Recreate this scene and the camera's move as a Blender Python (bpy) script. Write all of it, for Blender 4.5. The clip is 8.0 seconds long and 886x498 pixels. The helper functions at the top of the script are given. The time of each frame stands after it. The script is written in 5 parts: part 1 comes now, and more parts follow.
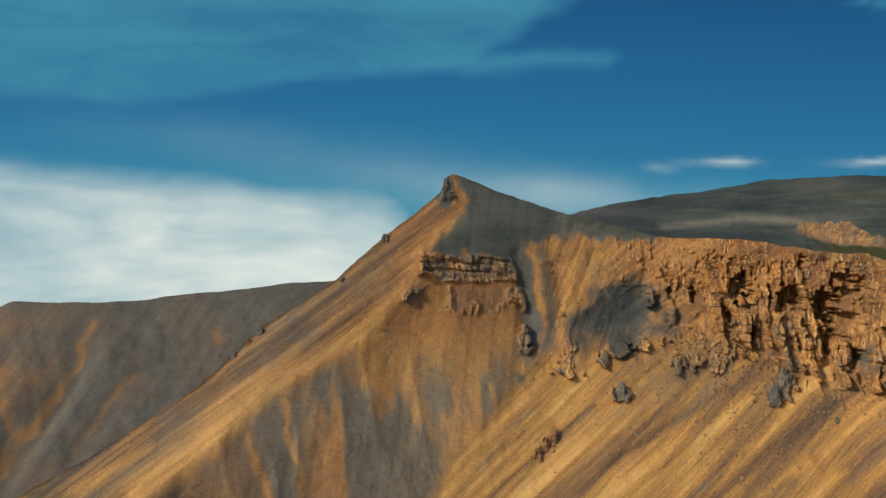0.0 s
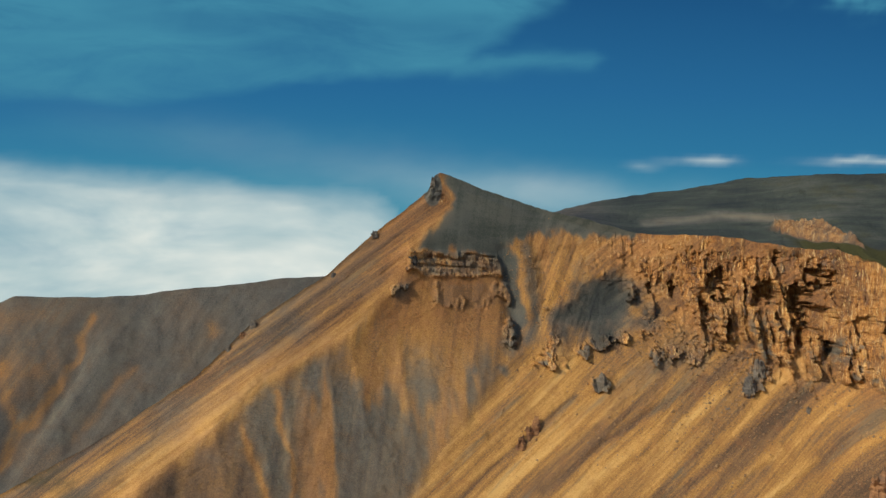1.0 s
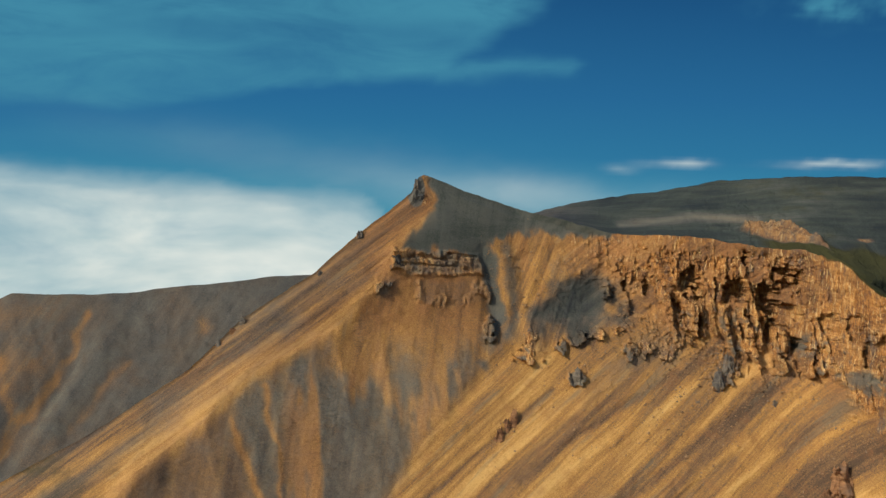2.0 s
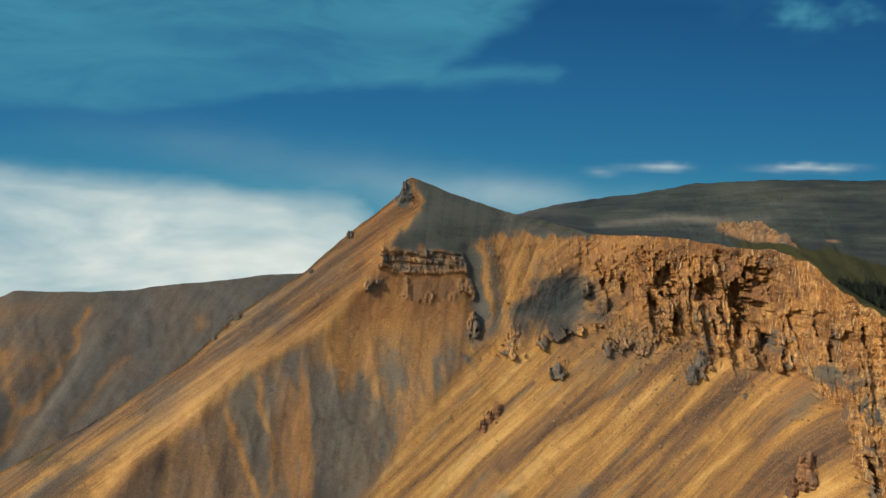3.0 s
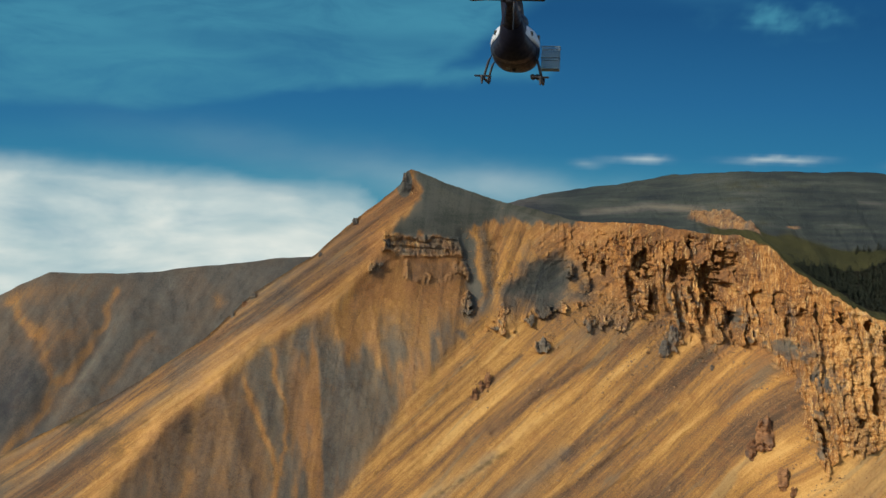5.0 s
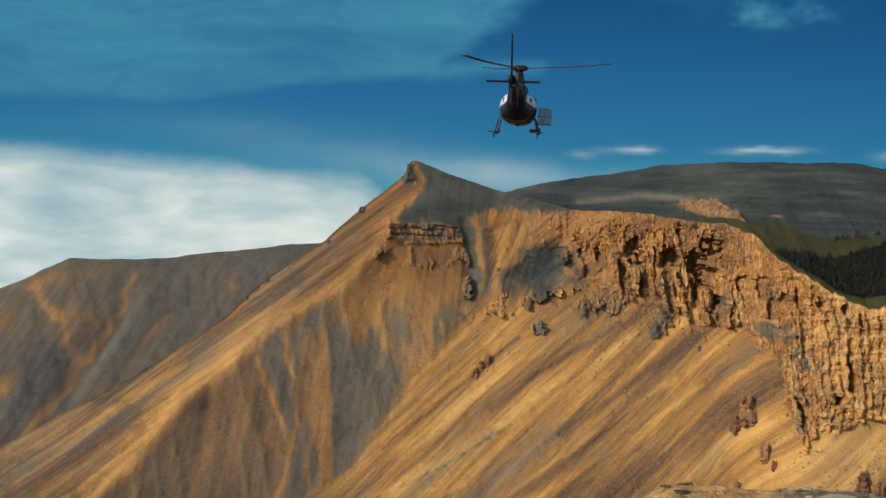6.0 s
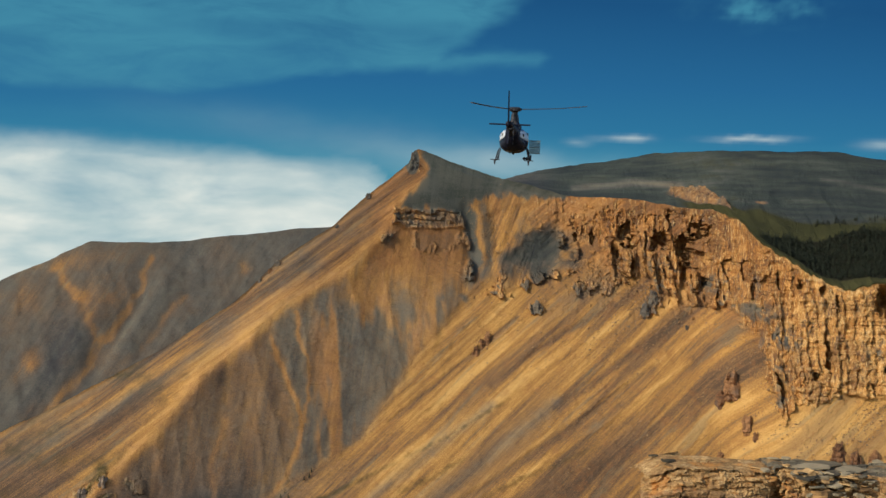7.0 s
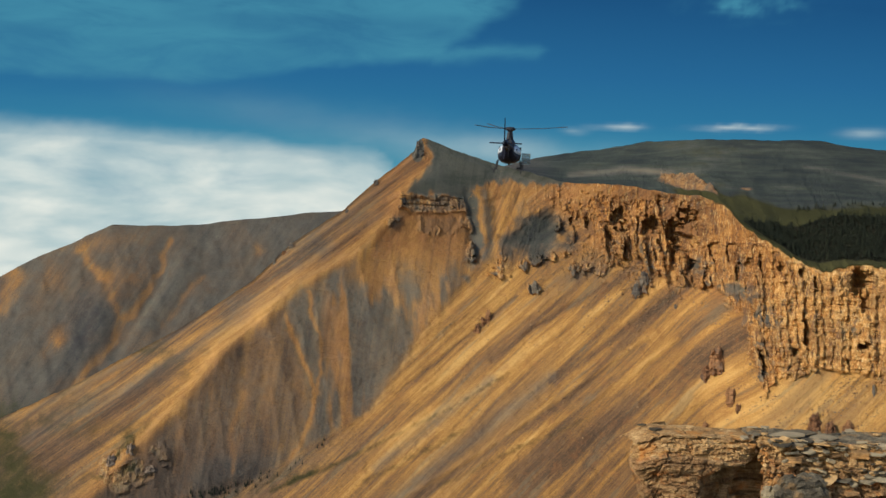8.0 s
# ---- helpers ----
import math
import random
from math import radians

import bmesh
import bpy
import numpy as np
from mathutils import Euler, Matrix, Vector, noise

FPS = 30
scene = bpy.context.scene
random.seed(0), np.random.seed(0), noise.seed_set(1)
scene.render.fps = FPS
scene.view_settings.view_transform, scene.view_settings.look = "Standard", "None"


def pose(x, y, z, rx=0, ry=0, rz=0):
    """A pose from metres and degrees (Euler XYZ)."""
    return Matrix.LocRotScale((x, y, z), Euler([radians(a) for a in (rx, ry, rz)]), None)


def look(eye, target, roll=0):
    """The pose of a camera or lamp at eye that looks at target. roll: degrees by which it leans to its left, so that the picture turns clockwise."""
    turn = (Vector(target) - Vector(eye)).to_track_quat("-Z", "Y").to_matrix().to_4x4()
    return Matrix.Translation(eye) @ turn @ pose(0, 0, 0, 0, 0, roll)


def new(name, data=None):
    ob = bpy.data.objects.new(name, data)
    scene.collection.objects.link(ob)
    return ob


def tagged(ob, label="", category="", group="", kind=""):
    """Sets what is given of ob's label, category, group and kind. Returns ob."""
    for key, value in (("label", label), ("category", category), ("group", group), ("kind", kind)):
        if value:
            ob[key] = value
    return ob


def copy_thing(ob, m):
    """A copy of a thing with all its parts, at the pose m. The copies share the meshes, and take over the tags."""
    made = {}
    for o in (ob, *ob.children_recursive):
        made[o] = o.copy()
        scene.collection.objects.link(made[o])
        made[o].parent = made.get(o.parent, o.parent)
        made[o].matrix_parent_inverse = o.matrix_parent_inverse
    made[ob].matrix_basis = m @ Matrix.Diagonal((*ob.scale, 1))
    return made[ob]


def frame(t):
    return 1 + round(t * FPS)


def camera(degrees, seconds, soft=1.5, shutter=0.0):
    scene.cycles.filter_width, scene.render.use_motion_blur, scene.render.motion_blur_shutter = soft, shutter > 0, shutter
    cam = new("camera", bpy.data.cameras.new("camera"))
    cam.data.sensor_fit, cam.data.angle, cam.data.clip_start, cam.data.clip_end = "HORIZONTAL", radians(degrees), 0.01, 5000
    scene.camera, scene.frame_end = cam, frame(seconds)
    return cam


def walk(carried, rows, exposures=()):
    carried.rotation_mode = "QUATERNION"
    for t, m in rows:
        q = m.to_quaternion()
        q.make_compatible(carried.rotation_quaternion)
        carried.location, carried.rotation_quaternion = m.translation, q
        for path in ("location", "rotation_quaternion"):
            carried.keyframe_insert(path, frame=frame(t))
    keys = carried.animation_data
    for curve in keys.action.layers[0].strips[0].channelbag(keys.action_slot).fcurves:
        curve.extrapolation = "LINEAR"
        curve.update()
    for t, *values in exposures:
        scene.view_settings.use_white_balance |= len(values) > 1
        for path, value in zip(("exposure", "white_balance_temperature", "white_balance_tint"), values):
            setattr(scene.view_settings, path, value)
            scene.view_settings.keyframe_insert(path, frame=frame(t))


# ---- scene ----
cam = camera(42.0, 8.0)
PATH = [
    (0, (-5.92, 0.42, 123.25), (0.46, 300.26, 130.69), 1.58),
    (0.5, (-4.36, -4.92, 123.28), (1.74, 294.94, 130.06), 1.56),
    (1, (-2.73, -10.70, 123.32), (3.70, 289.17, 129.58), 1.56),
    (1.5, (-1.26, -16.54, 123.30), (5.97, 283.32, 129.32), 1.59),
    (3, (2.81, -37.53, 121.70), (11.75, 262.27, 128.81), 1.75),
    (3.5, (4.02, -45.02, 120.95), (12.35, 254.80, 128.14), 1.75),
    (4, (5.06, -53.39, 120.50), (12.64, 246.46, 127.05), 1.77),
    (4.5, (5.61, -62.51, 120.45), (12.59, 237.37, 125.75), 1.81),
    (6, (2.91, -92.43, 122.43), (11.04, 207.45, 121.14), 1.80),
    (6.5, (2.01, -103.22, 123.42), (10.38, 196.63, 119.51), 1.80),
    (7, (1.14, -114.67, 124.53), (9.60, 185.13, 117.71), 1.85),
    (7.5, (0.30, -126.87, 125.42), (8.74, 172.87, 116.11), 1.83),
    (8, (-0.56, -140.30, 126.34), (7.79, 159.35, 114.35), 1.89),
]
walk(cam, [(t, look(eye, target, roll)) for t, eye, target, roll in PATH])

# ---- world and sun ----
SUN_FROM = Vector((-0.71, -0.46, 0.52)).normalized()
world = bpy.data.worlds.new("sky")
scene.world = world
world.use_nodes = True
wn = world.node_tree.nodes
sky = wn.new("ShaderNodeTexSky")
sky.sky_type = "NISHITA"
sky.sun_disc = False
sky.sun_elevation = math.asin(SUN_FROM.z)
sky.sun_rotation = math.atan2(SUN_FROM.x, SUN_FROM.y)
wn["Background"].inputs["Strength"].default_value = 0.145
world.node_tree.links.new(sky.outputs["Color"], wn["Background"].inputs["Color"])
sun_data = bpy.data.lights.new("sun", "SUN")
sun_data.energy, sun_data.angle, sun_data.color = 3.3, radians(0.6), (1.0, 0.90, 0.74)
sun = new("sun", sun_data)
sun.matrix_world = look((-300, -300, 400), Vector((-300, -300, 400)) - SUN_FROM)

# ---- numeric helpers ----


def cells(ix, iy, seed):
    h = (ix.astype(np.int64) * 374761393 + iy.astype(np.int64) * 668265263 + seed * 974711) & 0xFFFFFFFF
    h = ((h ^ (h >> 13)) * 1274126177) & 0xFFFFFFFF
    return ((h ^ (h >> 16)) & 0xFFFF) / 32767.5 - 1.0


def wob(x, y, seed=0):
    """Smooth value noise, -1 to 1."""
    x, y = np.broadcast_arrays(np.asarray(x, float), np.asarray(y, float))
    fx, fy = np.floor(x), np.floor(y)
    u, v = x - fx, y - fy
    u, v = u * u * u * (u * (6 * u - 15) + 10), v * v * v * (v * (6 * v - 15) + 10)
    ix, iy = fx.astype(np.int64), fy.astype(np.int64)
    a, b = cells(ix, iy, seed), cells(ix + 1, iy, seed)
    c, d = cells(ix, iy + 1, seed), cells(ix + 1, iy + 1, seed)
    return (a + (b - a) * u) * (1 - v) + (c + (d - c) * u) * v


def fbm(x, y, octaves=4, seed=0, gain=0.5):
    total, amp, norm = 0.0, 1.0, 0.0
    for k in range(octaves):
        total = total + amp * wob(x * 2.03**k + 7.3 * k, y * 2.03**k - 3.1 * k, seed + 17 * k)
        norm, amp = norm + amp, amp * gain
    return total / norm


def ridged(x, y, octaves=3, seed=0):
    total, amp, norm = 0.0, 1.0, 0.0
    for k in range(octaves):
        total = total + amp * (1 - 2 * np.abs(wob(x * 2.1**k, y * 2.1**k, seed + 31 * k)))
        norm, amp = norm + amp, amp * 0.5
    return total / norm


def step(a, b, x):
    s = np.clip((x - a) / (b - a), 0, 1)
    return s * s * (3 - 2 * s)


def blob(x, z, cx, cz, rx, rz, turn=0.0):
    """A soft patch, 1 in the middle, round (cx, cz); turn in degrees tips its long axis up to the right."""
    c, s = math.cos(radians(turn)), math.sin(radians(turn))
    dx, dz = x - cx, z - cz
    return np.exp(-(((dx * c + dz * s) / rx) ** 2 + ((dz * c - dx * s) / rz) ** 2))


def blur(a, n, axis):
    k = np.exp(-np.linspace(-2.2, 2.2, 2 * n + 1) ** 2)
    k /= k.sum()
    pad = [(0, 0), (0, 0)]
    pad[axis] = (n, n)
    p = np.pad(a, pad, mode="edge")
    return sum(w * np.take(p, range(i, i + a.shape[axis]), axis=axis) for i, w in enumerate(k))


def sheet(name, X, Y, Z, mat, marks=()):
    """A grid of points as one smooth mesh, with float marks on its points."""
    rows, cols = X.shape
    me = bpy.data.meshes.new(name)
    n = rows * cols
    me.vertices.add(n)
    me.vertices.foreach_set("co", np.stack([X, Y, Z], -1).astype(np.float32).ravel())
    i = (np.arange(rows - 1)[:, None] * cols + np.arange(cols - 1)[None, :]).ravel()
    quads = np.stack([i, i + cols, i + cols + 1, i + 1], -1)
    me.loops.add(quads.size)
    me.loops.foreach_set("vertex_index", quads.ravel().astype(np.int32))
    me.polygons.add(len(quads))
    me.polygons.foreach_set("loop_start", (np.arange(len(quads)) * 4).astype(np.int32))
    me.polygons.foreach_set("use_smooth", np.ones(len(quads), bool))
    me.update(calc_edges=True)
    for key, values in marks:
        layer = me.attributes.new(key, "FLOAT", "POINT")
        layer.data.foreach_set("value", np.broadcast_to(values, X.shape).astype(np.float32).ravel())
    me.materials.append(mat)
    return new(name, me)


# ---- materials ----


class Nodes:
    """Short ways to write a node material."""

    def __init__(self, name):
        self.mat = bpy.data.materials.new(name)
        self.mat.use_nodes = True
        self.tree = self.mat.node_tree
        self.shader = self.tree.nodes["Principled BSDF"]
        self.place = self.tree.nodes.new("ShaderNodeTexCoord").outputs["Object"]

    def put(self, socket, value):
        if isinstance(value, bpy.types.NodeSocket):
            self.tree.links.new(value, socket)
        elif isinstance(value, tuple) and len(value) == 3 and socket.type == "RGBA":
            socket.default_value = (*value, 1)
        else:
            socket.default_value = value

    def mark(self, key):
        n = self.tree.nodes.new("ShaderNodeAttribute")
        n.attribute_name = key
        return n.outputs["Fac"]

    def noise(self, scale, detail=4, rough=0.6, stretch=(1, 1, 1), warp=0.0):
        m = self.tree.nodes.new("ShaderNodeMapping")
        m.inputs["Scale"].default_value = stretch
        self.put(m.inputs["Vector"], self.place)
        n = self.tree.nodes.new("ShaderNodeTexNoise")
        n.inputs["Scale"].default_value, n.inputs["Detail"].default_value = scale, detail
        n.inputs["Roughness"].default_value, n.inputs["Distortion"].default_value = rough, warp
        self.put(n.inputs["Vector"], m.outputs["Vector"])
        return n.outputs["Fac"]

    def sum(self, op, a, b=0.0, c=0.0):
        n = self.tree.nodes.new("ShaderNodeMath")
        n.operation = op
        for socket, value in zip(n.inputs, (a, b, c)):
            self.put(socket, value)
        return n.outputs[0]

    def span(self, x, a, b, lo=0.0, hi=1.0):
        n = self.tree.nodes.new("ShaderNodeMapRange")
        n.interpolation_type = "SMOOTHSTEP"
        for key, value in zip(("Value", "From Min", "From Max", "To Min", "To Max"), (x, a, b, lo, hi)):
            self.put(n.inputs[key], value)
        return n.outputs[0]

    def mix(self, f, a, b, kind="MIX"):
        n = self.tree.nodes.new("ShaderNodeMix")
        n.data_type, n.blend_type = "RGBA", kind
        self.put(n.inputs[0], f)
        self.put(n.inputs[6], a)
        self.put(n.inputs[7], b)
        return n.outputs[2]

    def ramp(self, x, *stops):
        n = self.tree.nodes.new("ShaderNodeValToRGB")
        band = n.color_ramp.elements
        while len(band) < len(stops):
            band.new(0.5)
        for e, (p, c) in zip(band, stops):
            e.position, e.color = p, (*c, 1)
        self.put(n.inputs["Fac"], x)
        return n.outputs["Color"]

    def bump(self, height, distance=0.2, strength=1.0):
        n = self.tree.nodes.new("ShaderNodeBump")
        n.inputs["Distance"].default_value, n.inputs["Strength"].default_value = distance, strength
        self.put(n.inputs["Height"], height)
        self.put(self.shader.inputs["Normal"], n.outputs["Normal"])

    def finish(self, colour, rough=0.9, metal=0.0):
        self.put(self.shader.inputs["Base Color"], colour)
        self.put(self.shader.inputs["Roughness"], rough)
        self.put(self.shader.inputs["Metallic"], metal)
        self.shader.inputs["Specular IOR Level"].default_value = 0.15 if rough is None or (isinstance(rough, float) and rough > 0.8) else 0.5
        return self.mat


def random_of_object(m):
    return m.tree.nodes.new("ShaderNodeObjectInfo").outputs["Random"]


def terrain_material():
    m = Nodes("mountain_ground")
    tone, rock, grey, green, q, along_run, block, soft, rust, heath_and_shade, wood_floor = (m.mark(k) for k in ("tone", "rock", "grey", "green", "q", "a", "block", "soft", "rust", "heath_and_shade", "wood_floor"))
    crisp = m.sum("SUBTRACT", 1.0, soft)
    fine, mid, broad = m.noise(2.4, 6, 0.78), m.noise(0.25, 6, 0.65), m.noise(0.05, 4, 0.6)

    def run_noise(across, down, detail, seed):
        v = m.tree.nodes.new("ShaderNodeCombineXYZ")
        m.put(v.inputs[0], m.sum("MULTIPLY", q, across))
        m.put(v.inputs[1], m.sum("MULTIPLY", along_run, down))
        v.inputs[2].default_value = seed
        n = m.tree.nodes.new("ShaderNodeTexNoise")
        n.inputs["Scale"].default_value, n.inputs["Detail"].default_value, n.inputs["Roughness"].default_value = 1.0, detail, 0.62
        m.put(n.inputs["Vector"], v.outputs[0])
        return n.outputs["Fac"]

    threads, bands, wide = run_noise(2.4, 0.13, 6, 1.0), run_noise(0.42, 0.012, 6, 5.0), run_noise(0.13, 0.012, 3, 9.0)
    t = m.sum("ADD", tone, m.sum("MULTIPLY", m.sum("SUBTRACT", fine, 0.5), 1.15))
    t = m.sum("ADD", t, m.sum("MULTIPLY", m.sum("SUBTRACT", threads, 0.5), m.sum("MULTIPLY", crisp, 0.75)))
    t = m.sum("ADD", t, m.sum("MULTIPLY", m.sum("SUBTRACT", bands, 0.5), m.sum("MULTIPLY_ADD", crisp, 1.0, 0.3)))
    scree = m.ramp(t, (0.10, (0.095, 0.062, 0.040)), (0.34, (0.21, 0.122, 0.060)), (0.54, (0.38, 0.198, 0.060)), (0.74, (0.53, 0.292, 0.086)), (0.95, (0.64, 0.385, 0.130)))
    scree = m.mix(m.span(mid, 0.48, 0.72, 0.0, 0.40), scree, (0.36, 0.15, 0.045))
    scree = m.mix(m.span(wide, 0.48, 0.66, 0.0, 0.5), scree, m.mix(threads, (0.125, 0.074, 0.044), (0.29, 0.175, 0.088)))
    scree = m.mix(m.span(run_noise(0.3, 0.03, 4, 14.0), 0.56, 0.66, 0.0, 0.38), scree, m.mix(threads, (0.13, 0.125, 0.09), (0.26, 0.235, 0.15)))
    scree = m.mix(m.sum("MULTIPLY", rust, m.span(mid, 0.3, 0.6, 0.45, 0.95)), scree, m.ramp(t, (0.15, (0.12, 0.066, 0.036)), (0.5, (0.33, 0.15, 0.055)), (0.85, (0.50, 0.26, 0.10))))
    beds = m.noise(1.0, 6, 0.72, (0.10, 0.10, 1.0), 0.8)
    v = m.sum("ADD", m.sum("MULTIPLY", beds, 0.36), m.sum("MULTIPLY", mid, 0.30))
    v = m.sum("ADD", v, m.sum("ADD", m.sum("MULTIPLY", m.sum("SUBTRACT", fine, 0.2), 0.42), m.sum("MULTIPLY", block, 0.20)))
    stripes, grit = m.noise(1.7, 6, 0.74, (1, 1, 0.22), 0.5), m.noise(4.5, 4, 0.7, (1, 1, 0.6))
    v = m.sum("ADD", v, m.sum("ADD", m.sum("MULTIPLY", m.sum("SUBTRACT", stripes, 0.5), 0.62), m.sum("MULTIPLY", m.sum("SUBTRACT", grit, 0.5), 0.40)))
    cliff = m.ramp(v, (0.36, (0.085, 0.050, 0.030)), (0.46, (0.27, 0.118, 0.038)), (0.57, (0.46, 0.215, 0.062)), (0.68, (0.66, 0.38, 0.125)), (0.80, (0.80, 0.58, 0.29)))
    cliff = m.mix(m.sum("MULTIPLY", m.span(m.noise(0.11, 5, 0.7, (1, 1, 0.6)), 0.46, 0.60, 0.0, 0.55), m.span(block, 0.9, 1.1, 1.0, 0.35)), cliff, m.mix(fine, (0.085, 0.050, 0.030), (0.26, 0.145, 0.070)))
    cliff = m.mix(m.span(m.noise(0.16, 6, 0.75, (1, 1, 0.45)), 0.55, 0.66, 0.0, 0.8), cliff, (0.115, 0.10, 0.088))
    patch, scar = m.noise(0.55, 5, 0.72, (1, 1, 0.4), 0.6), m.noise(1.5, 5, 0.74, (1, 1, 0.16), 0.3)
    cliff = m.mix(m.span(patch, 0.52, 0.63, 0.0, 0.75), cliff, m.mix(grit, (0.075, 0.050, 0.042), (0.24, 0.13, 0.075)))
    cliff = m.mix(m.span(scar, 0.54, 0.64, 0.0, 0.75), cliff, (0.80, 0.56, 0.25))
    ash = m.ramp(m.sum("ADD", m.sum("MULTIPLY", t, 0.55), m.sum("MULTIPLY", mid, 0.45)), (0.20, (0.046, 0.050, 0.054)), (0.48, (0.124, 0.117, 0.096)), (0.75, (0.225, 0.196, 0.138)))
    ash = m.mix(m.span(broad, 0.45, 0.66, 0.0, 0.25), ash, m.mix(t, (0.075, 0.052, 0.034), (0.26, 0.165, 0.085)))
    colour = m.mix(rock, scree, cliff)
    colour = m.mix(m.span(m.sum("ADD", grey, m.sum("MULTIPLY", m.sum("SUBTRACT", mid, 0.5), 0.7)), -0.05, 1.05), colour, ash)
    # dark heath colour; on the mountain it also paints the hollow's shade
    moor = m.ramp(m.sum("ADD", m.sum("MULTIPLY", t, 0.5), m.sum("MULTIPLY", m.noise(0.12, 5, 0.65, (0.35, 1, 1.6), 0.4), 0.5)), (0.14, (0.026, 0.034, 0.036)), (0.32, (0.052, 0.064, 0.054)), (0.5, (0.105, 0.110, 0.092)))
    colour = m.mix(heath_and_shade, colour, moor)
    turf = m.ramp(m.sum("ADD", m.sum("MULTIPLY", fine, 0.5), m.sum("MULTIPLY", broad, 0.5)), (0.35, (0.027, 0.030, 0.012)), (0.65, (0.070, 0.066, 0.025)))
    colour = m.mix(m.span(m.sum("ADD", green, m.sum("MULTIPLY", m.sum("SUBTRACT", mid, 0.5), 0.7)), 0.25, 0.75), colour, turf)
    # near-black ground wherever the spruce wood stands
    colour = m.mix(wood_floor, colour, (0.014, 0.014, 0.008))
    m.bump(m.sum("ADD", m.sum("ADD", m.sum("MULTIPLY", fine, 0.6), m.sum("MULTIPLY", m.sum("MULTIPLY", threads, crisp), 0.25)), m.noise(0.5, 8, 0.78)), 0.7, 0.85)
    return m.finish(colour, 0.95)


TERRAIN = terrain_material()

# ---- the landform lines: x, y, z along each, in metres ----
CREST = np.array([(-230, 235, 2), (-167, 255, 31.6), (-141, 262, 46.6), (-118, 268, 57.8), (-81, 278, 79.2), (-58, 285, 95.5), (-45.6, 294, 109.1), (-27.4, 302, 121.7), (-14.7, 307, 134.1), (-3.6, 311, 143.2), (-0.5, 312, 146.2), (1.4, 313, 150.9), (2.9, 313, 151.6), (5.4, 313.5, 150.8), (14.4, 315, 147.5), (30.3, 317, 142.8), (59, 312, 136.2), (80.0, 304.0, 135.4), (100.2, 296.0, 133.0), (107.1, 289.0, 132.1), (111.2, 281.0, 130.1), (116.3, 262.0, 121.8), (127.2, 252.0, 113.5), (139.6, 248.0, 107.5), (147.7, 246.0, 110.0), (159.5, 243.0, 110.3), (230, 237, 109)], float)
RIB = np.array([(3, 313, 151), (6.8, 311.4, 143), (6.0, 309.6, 139.6), (2.6, 307.6, 137), (-1.7, 305, 132.7), (-4.6, 303.5, 128.4), (-8, 301, 122), (-19.2, 295, 108), (-41.3, 282, 95.6), (-52, 270, 83.4), (-65.3, 259, 72.9), (-77.7, 250, 55.5), (-91.5, 240, 40.4), (-118, 222, 8)], float)
GULLY = np.array([(30, 317, 142.4), (28.4, 314, 135), (28.2, 308, 111.5), (19.5, 296, 96.9), (3, 283, 77), (-13.7, 263, 52.5), (-40.7, 251, 36.6), (-58, 245, 28.4), (-90, 230, 8)], float)
BACK = np.array([(-240.0, 60.0), (-170.0, 90.0), (-162.0, 94.5), (-124.0, 112.3), (-89.0, 114.0), (-66.0, 117.7), (-31.0, 121.2), (0.0, 126.0), (38.0, 143.0), (61.0, 148.6), (84.3, 152.3), (96.4, 154.4), (127.8, 155.6), (158.4, 156.3), (172.7, 154.5), (229.0, 148.9)], float)
CLIFF = np.array([(34, 1), (50, 14), (72.0, 25), (90.3, 29), (107.1, 32), (114.8, 35), (120.8, 53), (137.6, 32), (159.8, 41), (230, 42)], float)
# bedrock that shows through the scree: x, z, half width, half height, lean
OUTCROPS = ((47, 95, 2.2, 2.6, 40), (48, 105.6, 2.2, 2.2, 40), (42.9, 103.6, 1.6, 1.8, 40), (59.2, 108.8, 1.2, 1.4, 0), (52.4, 107.6, 2.0, 1.6, 30), (62, 103.2, 2.0, 1.8, 20), (33.4, 104.5, 1.6, 3.4, -20), (33, 100.6, 3.6, 1.6, 10), (66, 104, 1.8, 2.0, 40), (72, 103, 2.4, 2.4, 50), (93, 104.4, 2.6, 2.4, 40), (86.2, 97.4, 2.0, 4.4, -35), (22.5, 106.4, 2.2, 2.4, 0), (22, 109.6, 1.2, 1.6, 0), (57.6, 119.6, 1.3, 2.2, 0), (-4, 127, 1.6, 2.6, -10), (76, 106, 2.2, 2.0, 10), (-7.1, 118.9, 2.2, 1.0, 20))
